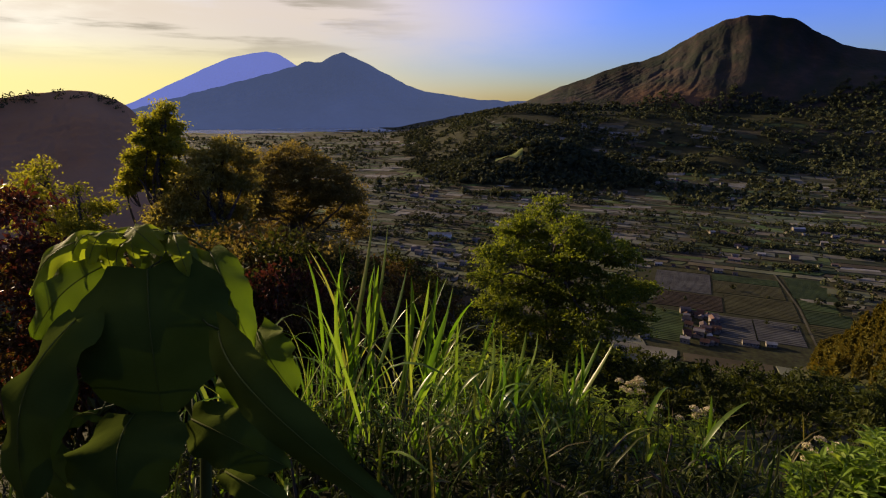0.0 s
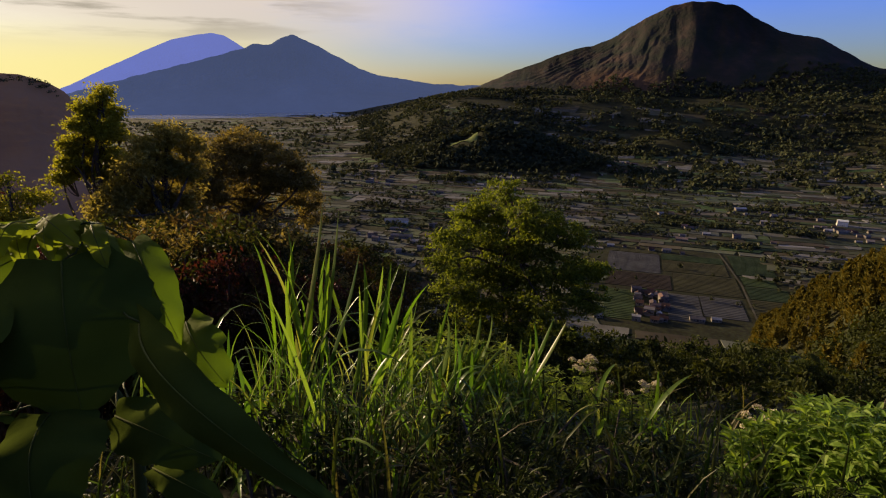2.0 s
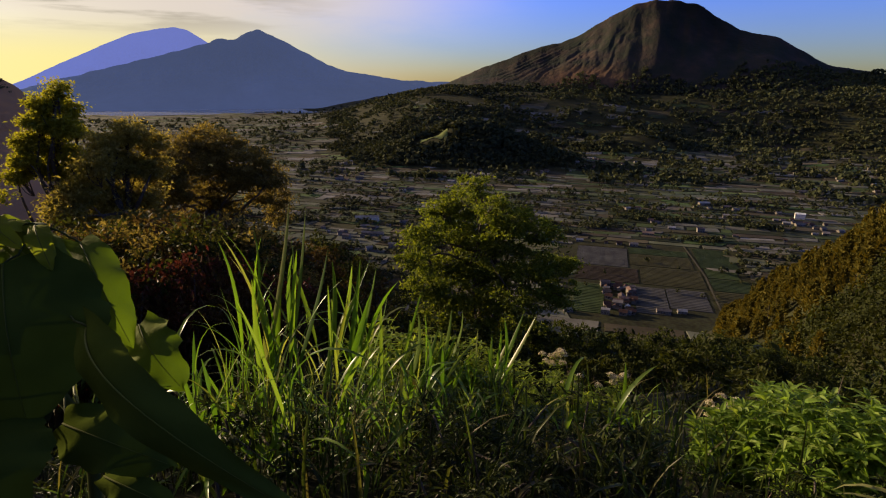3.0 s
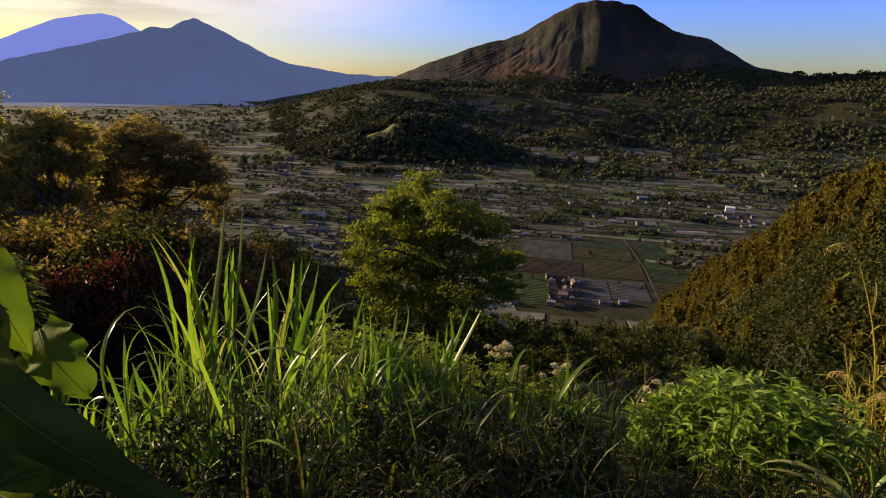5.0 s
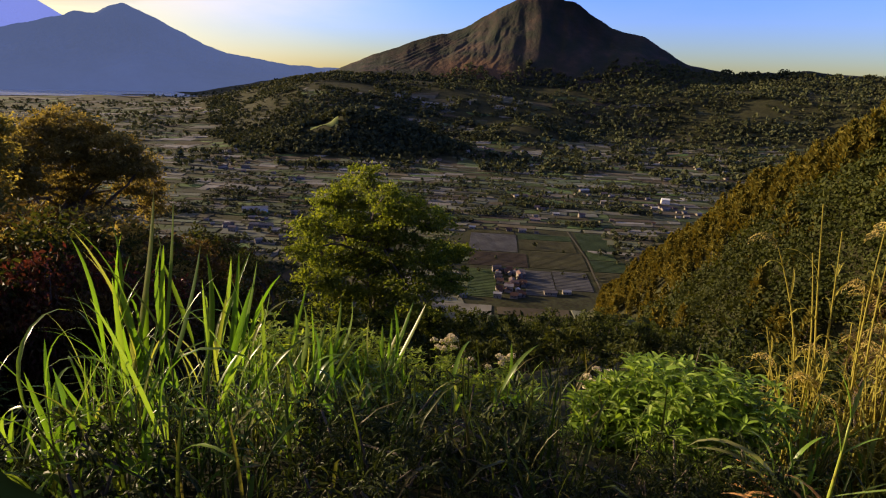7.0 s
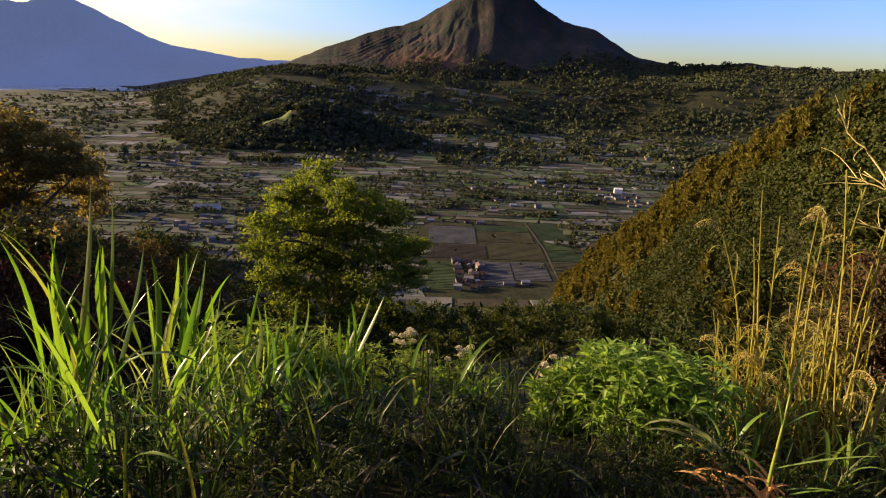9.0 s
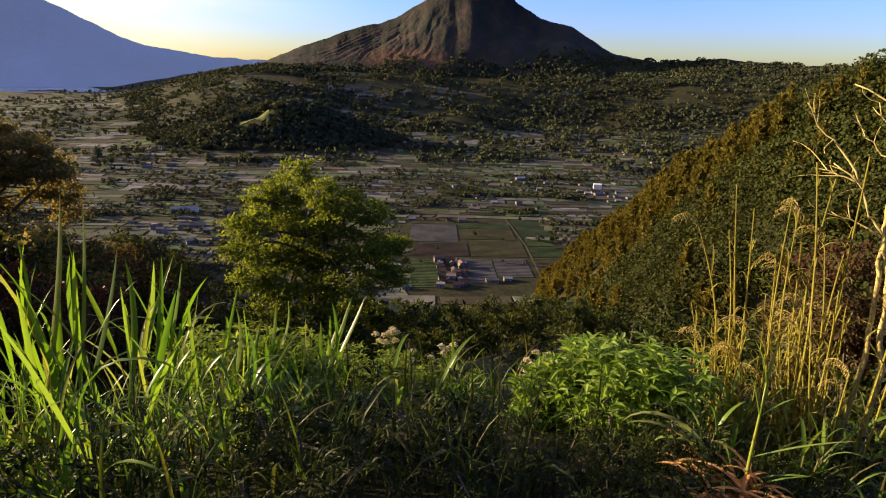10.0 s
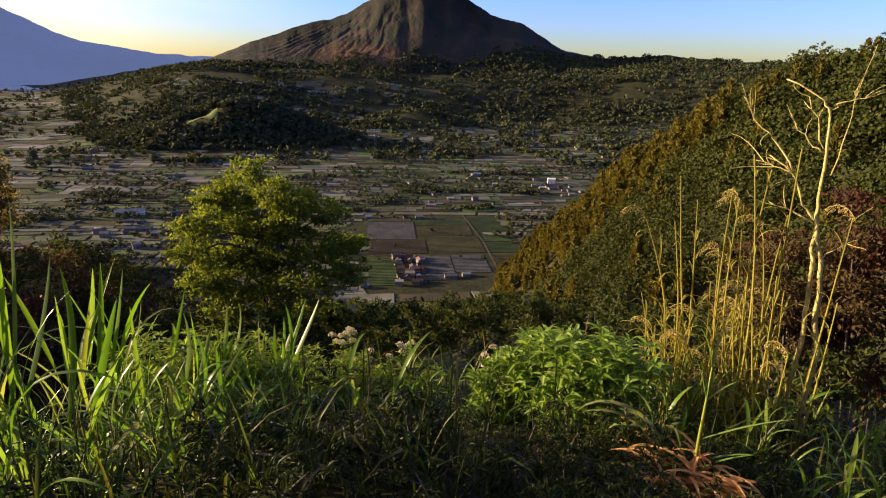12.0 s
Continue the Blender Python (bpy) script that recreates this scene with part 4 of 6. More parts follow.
tree("round_tree", at_slope(5.2, 23.4), masses([
        (4.75, 23.74, -2.8, 0.81), (4.34, 25.07, -3.76, 1.07), (5.21, 22.27, -3.51, 1.01), (3.47, 25.08, -4.24, 0.96), (6.35, 22.37, -4.24, 1.11), (2.39, 23.3, -4.86, 1), (4.32, 24.33, -5.12, 1.32),
        (5.61, 22.66, -5.09, 1.25), (7.5, 22.71, -4.77, 1.07), (1.97, 21.81, -5.54, 1), (3.39, 23.79, -6.51, 1.31), (5.05, 22.75, -6.56, 1.4), (6.76, 21.78, -6.01, 1.29), (8.4, 22.69, -6.52, 1.05),
        (2.43, 22.17, -7.04, 1.11), (4.12, 22.18, -7.74, 1.38), (5.95, 20.91, -7.1, 1.33), (8.06, 21.16, -7.18, 0.9), (4.43, 20.81, -8.65, 1.22), (2.82, 21.44, -8.31, 1.1), (6.67, 22.02, -9.14, 1.18)]), 42000, 900, 0.33, 0.18, M_TREELEAF,
     "leafy green round-headed tree on the slope, sunlit on one side", 0.2, 2, 0.45, 0.35)
tree("tall_tree", at_slope(-9.6, 19.4), masses([
        (-9.17, 18.49, 1.31, 0.32), (-9.53, 18.48, 0.91, 0.39), (-9.30, 19.24, 0.77, 0.40), (-9.79, 18.33, 0.41, 0.39), (-9.24, 18.39, 0.26, 0.43), (-9.11, 19.19, 0.08, 0.33), (-10.11, 18.34, -0.15, 0.39),
        (-9.81, 18.97, -0.40, 0.44), (-9.10, 18.57, -0.59, 0.38), (-10.24, 18.09, -0.68, 0.34), (-10.15, 18.80, -0.96, 0.40), (-10.52, 18.18, -1.18, 0.28), (-9.51, 18.73, -1.19, 0.35)], 0.9), 24000, 520, 0.24, 0.12, M_YTREELEAF,
     "tall narrow tree with yellow-green backlit leaves", 0.16, 4, 0.45, 0.35)
tree("broad_tree", at_slope(-6.4, 23.4), masses([
        (-6.65, 24.15, -0.75, 0.83), (-7.52, 23.90, -1.16, 0.83), (-5.74, 23.85, -1.08, 0.81), (-7.84, 22.80, -1.67, 0.80), (-4.71, 23.23, -1.56, 0.78), (-6.52, 23.40, -1.76, 0.85), (-5.64, 23.67, -2.17, 0.80),
        (-4.08, 23.33, -2.23, 0.69), (-7.50, 22.47, -2.45, 0.78), (-3.96, 25.09, -3.40, 0.68), (-6.61, 23.88, -2.91, 0.72), (-8.11, 22.61, -2.24, 0.74), (-8.23, 22.95, -3.52, 0.81), (-7.30, 24.28, -3.95, 0.79),
        (-6.04, 24.48, -3.65, 0.47), (-4.15, 24.77, -4.20, 0.57), (-7.51, 23.12, -4.57, 0.75), (-8.45, 22.98, -4.53, 0.76), (-6.50, 23.95, -4.79, 0.67), (-5.04, 23.17, -2.21, 0.64), (-4.66, 24.15, -3.06, 0.56),
        (-8.61, 22.50, -2.93, 0.70)], 0.85), 54000, 900, 0.32, 0.135, M_UMBRELLA,
     "dark tree with a broad domed umbrella of foliage", 0.17, 6, 0.6, 0.45)
tree("dark_tree", at_slope(-7.6, 17.2), masses([
        (-6.96, 17.56, 0.16, 0.47), (-7.35, 16.91, -0.13, 0.42), (-6.62, 18.24, -0.27, 0.44), (-7.56, 16.45, -0.68, 0.45), (-7.28, 17.65, -0.75, 0.55), (-6.68, 18.21, -1.01, 0.52), (-8.02, 16.52, -1.38, 0.46),
        (-7.81, 17.80, -1.70, 0.56), (-7.00, 18.09, -1.85, 0.56), (-8.21, 16.05, -1.98, 0.45), (-8.07, 17.34, -2.46, 0.55), (-6.87, 16.64, -2.38, 0.52), (-6.45, 17.66, -2.63, 0.51), (-8.69, 16.56, -1.74, 0.31)], 0.9), 32000, 620, 0.30, 0.12, M_OLIVELEAF,
     "dense dull olive tree beneath the taller one", 0.16, 8, 0.45, 0.4)
tree("side_tree", at_slope(-10.7, 14.2), blob_stack(-10.7, 14.3, -4.6, 0.1, 1.3, 12, 10, (0, 0), 0.9, 0.4), 16000, 280, 0.3, 0.10, M_YTREELEAF,
     "feathery olive tree at the edge of the slope", 0.13, 10)
tree("side_tree", at_slope(-8.7, 13.0), blob_stack(-8.7, 13.1, -4.4, -0.25, 1.0, 10, 12, (0, 0), 0.9, 0.6), 13000, 240, 0.28, 0.095, M_YTREELEAF,
     "small pointed olive tree at the edge of the slope", 0.11, 12)


def young_conifer():
    """A small conifer whose tiers of drooping sprays stand well apart."""
    t = thing("young_conifer", at_slope(-3.95, 8.1), "young conifer with pale-lit tiers of drooping branches", "tree")
    b = np.array(t.matrix_world.translation)
    h = -0.62 - b[2]
    part("trunk", mesh_of("young_conifer_trunk", *tube([(0, 0, -0.3), (0.02, 0, h * 0.5), (0, 0, h)], [0.05, 0.03, 0.006], 6), M_BARK), t)
    g = np.random.default_rng(19)
    c, w, sz = [], [], []
    for k in range(16):
        f = 0.3 + 0.7 * k / 16
        reach_out = 0.75 * (1.04 - f) + 0.06
        for j in range(9):
            th = 0.7 * k + j * 0.698 + g.normal(0, 0.1)
            for q in (0.3, 0.55, 0.8, 1.0):
                c.append((math.cos(th) * reach_out * q, math.sin(th) * reach_out * q, h * f - 0.12 * q * q))
                w.append((math.cos(th), math.sin(th), -0.25))
                sz.append(0.16)
    part("crown", mesh_of("young_conifer_crown", *long_leaves(np.array(c), np.array(w), np.array(sz)[:, None], 0.35, 0.3, 20), M_WEEDLEAF), t)


young_conifer()


# ---- shrubs of the slope ----
def shrub(name, rad, h, n, leaf, mat, label, seed, group="", width=0.45):
    t = thing(name, (0, 0, -900), label, "shrub", group)
    bl = blob_stack(0, 0, h * 0.25, h * 0.85, rad, 7, seed, (0, 0), 0.8, 0.3)
    pts, d, cc = crown_points(bl, n, max(20, n // 28), rad * 0.2, seed, 0.4)
    if name == "undergrowth":
        lv = long_leaves(pts, d + np.random.default_rng(seed).normal(0, 0.6, pts.shape), leaf, width, 0.4, seed)
    else:
        lv = leaves(pts, leaf, width, 0.2, seed, 0.7, d * 0.8)
    part("foliage", mesh_of(name + "_foliage", *lv, mat), t)
    part("branchwork", mesh_of(name + "_stems", *join(*[limb((0, 0, -0.4), b[:3], 0.03 * rad + 0.006, 0.008, 0.15, seed + i, 3) for i, b in enumerate(bl)]), M_BARK), t)
    return t


def strew(kinds, spots, lo, hi, seed, sink=0.1, tall=0.0):
    g = np.random.default_rng(seed)
    zs = ground_z(*np.array(spots).T)
    for i, (x, y) in enumerate(spots):
        s = g.uniform(lo, hi)
        if tall:
            r, az = math.hypot(x, y), math.degrees(math.atan2(x, y))
            room = 1.6 - zs[i] - r * math.tan(radians(np.interp(az, [-46, -12, -6, 4, 14, 40, 52, 70], [13, 13, 18, 21, 23.2, 22.8, 20, 16])))
            s = min(s, room * g.uniform(0.7, 1.12) / tall)
            if s < 0.3:
                continue
        copy_thing(kinds[i % len(kinds)], pose(x, y, float(zs[i]) - sink, 0, 0, g.uniform(0, 360)) @ Matrix.Scale(s, 4))


def drop_models(kinds):
    for t in kinds:
        for c in list(t.children_recursive):
            bpy.data.objects.remove(c)
        bpy.data.objects.remove(t)


def reach(kinds, spots, h, seed):
    """Set copies so that their tops rise to a bearing's height of sight."""
    g = np.random.default_rng(seed)
    for i, (az, el, r) in enumerate(spots):
        x, y = polar(az, r)
        z = float(ground_z(x, y))
        s = (1.6 + r * math.tan(radians(el)) - z) / h
        if s > 0.35:
            copy_thing(kinds[i % len(kinds)], pose(float(x), float(y), z - 0.1, 0, 0, g.uniform(0, 360)) @ Matrix.Diagonal((min(s, 1.25), min(s, 1.25), s, 1)))
    drop_models(kinds)


def red_models():
    return [shrub("red_shrub", 1.0, 1.9, 2600, 0.08, M_REDLEAF, "dark red-leaved shrub beside the trees", 5, "red shrubs"),
            shrub("red_shrub", 0.9, 1.6, 2400, 0.075, M_BROWNLEAF, "brown and red shrub beside the trees", 6, "red shrubs")]


def red_tall_models():
    return [shrub("red_tree", 1.1, 4.6, 3600, 0.11, M_REDLEAF, "small tree with dark red leaves", 15, "red trees"),
            shrub("red_tree", 1.0, 4.2, 3200, 0.10, M_BROWNLEAF, "small tree with brown-red leaves", 16, "red trees")]


def slope_shrubs():
    g = np.random.default_rng(44)
    big = [shrub("slope_shrub", 1.6, 2.6, 680, 0.26, M_SHRUBLEAF, "dense dark green shrub on the steep slope", 1, "slope shrubs"),
           shrub("slope_shrub", 1.9, 3.0, 750, 0.275, M_SPURLEAF, "dense dark olive shrub on the steep slope", 2, "slope shrubs"),
           shrub("slope_shrub", 1.4, 3.4, 680, 0.25, M_SHRUBLEAF, "tall dark green shrub on the steep slope", 3, "slope shrubs")]
    spots = []
    for _ in range(5000):
        a, r = g.uniform(-44, 76), 9 + 60 * g.random() ** 0.8
        x, y = polar(a, r)
        if all((x - p) ** 2 + (y - q) ** 2 > (1.0 + 0.035 * r) ** 2 for p, q in spots):
            spots.append((float(x), float(y)))
        if len(spots) >= 230:
            break
    strew(big, spots, 0.7, 1.2, 45, 0.1, 3.3)
    drop_models(big)
    red = red_models()
    strew(red, [(-7.6, 9.6), (-6.4, 9.9), (-7.0, 10.6), (-8.4, 10.4), (-5.7, 10.2), (-2.6, 11.5), (-3.2, 12.0), (-2.0, 12.4)], 0.9, 1.5, 46)
    drop_models(red)
    reach(red_tall_models(), [(-39.4, -5.4, 11.0), (-38.4, -10.5, 10.4), (-34.2, -12.0, 10.0), (-32.2, -12.5, 10.6), (-36.3, -13.5, 9.6), (65.8, -12.5, 11.0), (68.0, -10.5, 11.6), (70.5, -11.0, 11.0), (73.0, -9.5, 12.0), (62.8, -14.5, 10.6)], 3.7, 49)
    dark = [shrub("slope_tree", 1.5, 4.0, 1500, 0.19, M_SHRUBLEAF, "small dark green tree on the steep slope", 21, "slope trees"),
            shrub("slope_tree", 1.7, 3.6, 1500, 0.20, M_SPURLEAF, "small dark olive tree on the steep slope", 22, "slope trees"),
            shrub("slope_tree", 1.2, 4.2, 1400, 0.17, M_SHRUBLEAF, "slim dark green tree on the steep slope", 23, "slope trees")]
    line = [(-30, 12), (-24, 12), (-16, 12.5), (-12, 13.5), (-9, 16), (-6, 19.5), (0, 23), (8, 26.3), (14, 25.6), (17, 24.2), (20, 23.4), (25, 25), (30, 24.2), (35, 23.4), (38, 22.2), (46, 23.5)]
    crest = lambda a: float(np.interp(a, [p[0] for p in line], [p[1] for p in line]))
    far = [(a, -crest(a) + 0.4 - abs(g.normal(0, 1.3)), g.uniform(22, 34)) for a in np.linspace(5, 46, 46) + g.normal(0, 0.5, 46)]
    reach(dark, far, 3.3, 50)
    dull = [shrub("slope_tree", 1.4, 4.0, 2300, 0.12, M_UMBRELLA, "small dull olive tree below the broad tree", 25, "slope trees"),
            shrub("slope_tree", 1.2, 4.0, 2300, 0.115, M_BROWNLEAF, "small brownish tree below the broad tree", 26, "slope trees"),
            shrub("slope_tree", 1.3, 3.8, 2300, 0.115, M_SPURLEAF, "small olive tree below the broad tree", 27, "slope trees")]
    reach(dull, [(a, -crest(a) - abs(g.normal(0, 1.5)), g.uniform(11, 17)) for a in np.linspace(-30, 3, 34) + g.normal(0, 0.5, 34)], 3.3, 51)
    reach([shrub("slope_tree", 1.2, 4.0, 2300, 0.115, M_BROWNLEAF, "small brownish tree beside the broad tree", 28, "slope trees"),
           shrub("slope_tree", 1.1, 4.0, 2300, 0.115, M_SPURLEAF, "small dark tree beside the broad tree", 29, "slope trees")],
          [(-6.9, -15.7, 15.0), (-5.1, -15.3, 17.0), (-3.3, -16.3, 19.0), (-1.8, -17.8, 15.0), (-0.2, -19.0, 17.0), (1.6, -20.8, 19.0), (-4.5, -18.1, 15.0), (-8.6, -17.2, 17.0), (-10.6, -17.5, 19.0), (3.0, -22.0, 15.0)], 3.3, 54)
    reach(red_models(), [(a, -crest(a) - 2.5 - abs(g.normal(0, 1.2)), g.uniform(9.5, 11)) for a in np.linspace(-27, -10, 9)], 1.75, 52)
    # low weeds with shade put into their leaf colour
    low = [shrub("undergrowth", 0.45, 0.75, 300, 0.10, M_UNDERLEAF, "low leafy green undergrowth among the grass, darkened for shade", 7, "undergrowth", 0.22),
           shrub("undergrowth", 0.5, 0.65, 280, 0.125, M_UNDERLEAF, "low green weeds among the grass, darkened for shade", 8, "undergrowth", 0.16),
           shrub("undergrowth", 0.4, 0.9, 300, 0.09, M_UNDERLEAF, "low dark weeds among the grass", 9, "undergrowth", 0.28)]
    spots = []
    for _ in range(4000):
        a, r = g.uniform(-46, 78), 2.4 + 7.5 * g.random()
        x, y = polar(a, r)
        if all((x - p) ** 2 + (y - q) ** 2 > (0.22 + 0.05 * r) ** 2 for p, q in spots):
            spots.append((float(x), float(y)))
        if len(spots) >= 105:
            break
    spots = [(x, y) for x, y in spots if not (math.hypot(x, y) < 4.6 and 56 < math.degrees(math.atan2(x, y)) < 68)]
    spots = [(x, y) for x, y in spots if not (math.hypot(x, y) < 5.4 and math.degrees(math.atan2(x, y)) > 63)]
    spots = [(x, y) for x, y in spots if not (math.hypot(x, y) > 4.3 and -6 < math.degrees(math.atan2(x, y)) < 50)]
    strew(low, spots, 0.6, 1.1, 47, 0.05)
    strew(low, [(float(a), float(b)) for a, b in (polar(g.uniform(8, 58), g.uniform(3.2, 4.6)) for _ in range(40))], 0.4, 0.7, 53, 0.03)
    strew(low, [(float(a), float(b)) for a, b in (polar(g.uniform(46, 82), g.uniform(2.5, 5.6)) for _ in range(90))], 0.36, 0.62, 48, 0.03)
    drop_models(low)


slope_shrubs()


# ---- grasses ----
def blade(length, width, arch, seed=0, n=9):
    """A folded grass blade that rises along z and bends over towards x."""
    t = np.linspace(0, 1, n)
    ang = arch * t ** 1.6
    dx, dz = np.sin(ang), np.cos(ang)
    x = np.concatenate([[0], np.cumsum((dx[1:] + dx[:-1]) / 2)]) * length / (n - 1)
    z = np.concatenate([[0], np.cumsum((dz[1:] + dz[:-1]) / 2)]) * length / (n - 1)
    w = width * np.minimum(1, 0.45 + 1.6 * t) * (1 - t ** 3) ** 0.8 * 0.5 + 0.0006
    nx, nz = -dz, dx
    v, f = [], []
    for i in range(n):
        v += [(x[i] - nx[i] * w[i] * 0.0, -w[i], z[i]), (x[i] - nx[i] * w[i] * 0.45, 0, z[i] - nz[i] * w[i] * 0.45), (x[i], w[i], z[i])]
    for i in range(n - 1):
        for j in (0, 1):
            f.append([i * 3 + j, i * 3 + j + 1, (i + 1) * 3 + j + 1, (i + 1) * 3 + j])
    return np.array(v), np.array(f)


BLADES = [mesh_of("grass_blade", *blade(L, W, A), M_GRASS, True) for L, W, A in
          ((1.0, 0.036, 0.25), (1.0, 0.040, 0.60), (1.0, 0.034, 1.1), (1.0, 0.034, 1.7), (1.0, 0.030, 2.3), (1.0, 0.034, 0.12), (1.0, 0.016, 0.7), (1.0, 0.013, 1.5), (1.0, 0.018, 2.6))]

CULM = mesh_of("grass_culm", *tube([(0, 0, 0), (0.01, 0, 0.35), (-0.008, 0, 0.7), (0, 0, 1.0)], [0.008, 0.007, 0.006, 0.004], 5), M_CULM, True)


def tall_grass(x, y, culms, label, seed, lo=0.6, hi=1.3, spread=0.22, tips=(), arched=0.3):
    """A tuft of leafy culms: each stem carries long blades that leave it in turn and bend over."""
    t = thing("tall_grass", at_slope(x, y), label, "grass", "tall grass tufts")
    g = np.random.default_rng(seed)
    base = Vector(t.matrix_world.translation)
    for k in range(culms):
        h = g.uniform(lo, hi)
        a, lean = g.normal(10, 75), abs(g.normal(9, 8))
        root = pose(g.normal(0, spread * 0.5), g.normal(0, spread * 0.5), -0.05) @ pose(0, 0, 0, 0, 0, a) @ pose(0, 0, 0, 0, lean, 0)
        o = part("culm", CULM, t)
        o.matrix_basis = root @ Matrix.Diagonal((1, 1, h * 0.62, 1))
        turn = g.uniform(0, 360)
        count = int(g.integers(4, 7))
        for j in range(count):
            f = (j + 0.6) / count
            top = j >= count - 2
            o = part("blade", BLADES[int(g.integers(2, 5))] if g.random() < arched + 0.35 * (1 - f) else BLADES[int(g.choice([0, 1, 5]))], t)
            if g.random() < 0.4:
                o.data = BLADES[int(g.integers(6, 9))]
            s = h * (g.uniform(0.38, 0.60) if top else g.uniform(0.28, 0.5))
            o.matrix_basis = root @ pose(0, 0, h * 0.62 * f) @ pose(0, 0, 0, 0, 0, turn + j * 165 + g.normal(0, 25)) @ pose(0, 0, 0, 0, g.uniform(4, 14) if top else g.uniform(16, 40), 0) @ Matrix.Diagonal((s, g.uniform(0.75, 1.3), s, 1))
    for tip in tips:
        o = part("blade", BLADES[int(g.choice([0, 5, 5, 1]))], t)
        foot = Vector((g.normal(0, spread * 0.35), g.normal(0, spread * 0.35), -0.05))
        way = Vector(tip) - base - foot
        foot += way * 0.42
        way *= 0.58
        q = way.to_track_quat("Z", "X").to_matrix().to_4x4()
        o.matrix_basis = Matrix.Translation(foot) @ q @ pose(0, 0, 0, 0, -5, 0) @ Matrix.Diagonal((1, 1.7, way.length * 1.01, 1))
    return t


tall_grass(-0.78, 4.0, 26, "large tuft of bright green backlit tall grass", 1, 1.2, 2.1, 0.5,
           [(-0.58, 4.27, 0.72), (-0.89, 4.16, 0.49), (-0.72, 4.2, 0.58), (-0.5, 4.25, 0.66), (-0.45, 4.3, 0.45), (-1.05, 4.1, 0.12), (-0.66, 4.2, 0.35), (-0.3, 4.3, 0.3), (-0.82, 4.1, 0.3)])
tall_grass(-0.35, 4.5, 22, "tuft of bright green tall grass", 2, 1.0, 1.9, 0.5, [(-0.07, 4.76, 0.06), (0.05, 4.7, 0.0), (-0.2, 4.6, 0.15), (0.2, 4.7, -0.25)])
tall_grass(-1.25, 4.2, 18, "tuft of tall grass with leaning blades", 3, 0.9, 1.7, 0.45, (), 0.5)
tall_grass(0.2, 4.9, 7, "tuft of tall grass with leaning blades", 4, 0.7, 1.5, 0.4, [(0.62, 5.1, -0.62), (0.70, 5.1, -0.8)], 0.55)
tall_grass(0.70, 5.75, 7, "tuft of green grass with a pale dry blade", 5, 0.7, 1.3, 0.3, [(1.0, 6.0, -1.0), (1.25, 6.0, -1.05), (0.85, 5.9, -1.2)], 0.5)
tall_grass(1.35, 5.4, 8, "tuft of green grass with arching blades", 6, 0.7, 1.3, 0.3, [(1.8, 5.8, -1.0), (1.95, 5.8, -1.05), (1.6, 5.7, -1.3)], 0.6)
tall_grass(3.85, 2.5, 4, "tuft of long arching grass", 7, 0.6, 1.1, 0.25, (), 0.8)
tall_grass(5.0, 2.2, 5, "tuft of long green grass by the reeds", 8, 0.6, 1.2, 0.45)
tall_grass(5.5, 3.3, 9, "tuft of long green grass by the reeds", 9, 0.7, 1.4, 0.5)
tall_grass(5.1, 2.9, 8, "tuft of long green grass before the reeds", 15, 0.6, 1.3, 0.5)
tall_grass(5.9, 2.3, 8, "tuft of long green grass by the reeds", 16, 0.6, 1.3, 0.5)
tall_grass(6.7, 2.2, 9, "tuft of long green grass under the sapling", 19, 0.6, 1.3, 0.5, (), 0.5)
tall_grass(7.2, 2.9, 9, "tuft of long green grass under the sapling", 20, 0.7, 1.5, 0.6, (), 0.5)
tall_grass(4.7, 1.5, 6, "tuft of dark arching grass near the dead leaves", 21, 0.4, 0.9, 0.4, (), 0.8)
tall_grass(5.3, 1.3, 6, "tuft of dark arching grass near the dead leaves", 22, 0.4, 0.9, 0.5, (), 0.8)
tall_grass(6.1, 1.6, 7, "tuft of long green grass by the reeds", 23, 0.5, 1.1, 0.5, (), 0.7)
tall_grass(2.9, 5.0, 6, "thin tuft of green grass", 10, 0.5, 1.0, 0.3)
tall_grass(0.1, 3.4, 5, "tuft of long arching grass low on the slope", 12, 0.5, 1.1, 0.4, (), 0.8)
tall_grass(1.0, 3.9, 5, "tuft of long arching grass low on the slope", 13, 0.5, 1.1, 0.4, (), 0.8)
tall_grass(-0.05, 4.35, 10, "tuft of tall grass with many leaning blades", 14, 0.9, 1.6, 0.45, (), 0.45)
tall_grass(-1.75, 4.3, 16, "tuft of tall grass beside the broad leaves", 17, 0.8, 1.5, 0.5, (), 0.5)
tall_grass(-2.3, 5.2, 8, "tuft of tall grass beside the broad leaves", 18, 0.8, 1.4, 0.5, (), 0.5)
tall_grass(-1.9, 3.6, 8, "tuft of tall grass behind the broad leaves", 11, 0.8, 1.5, 0.4)


for k in range(8):
    tx, ty = polar((-6, 4, 12, 1, 9, 16, 25, -12)[k], (4.0, 4.6, 4.2, 5.4, 3.6, 3.8, 3.7, 3.5)[k])
    tall_grass(float(tx), float(ty), 3, "tuft of long grass with arching and dry blades", 30 + k, 0.5, 1.1, 0.45, (), 0.7)


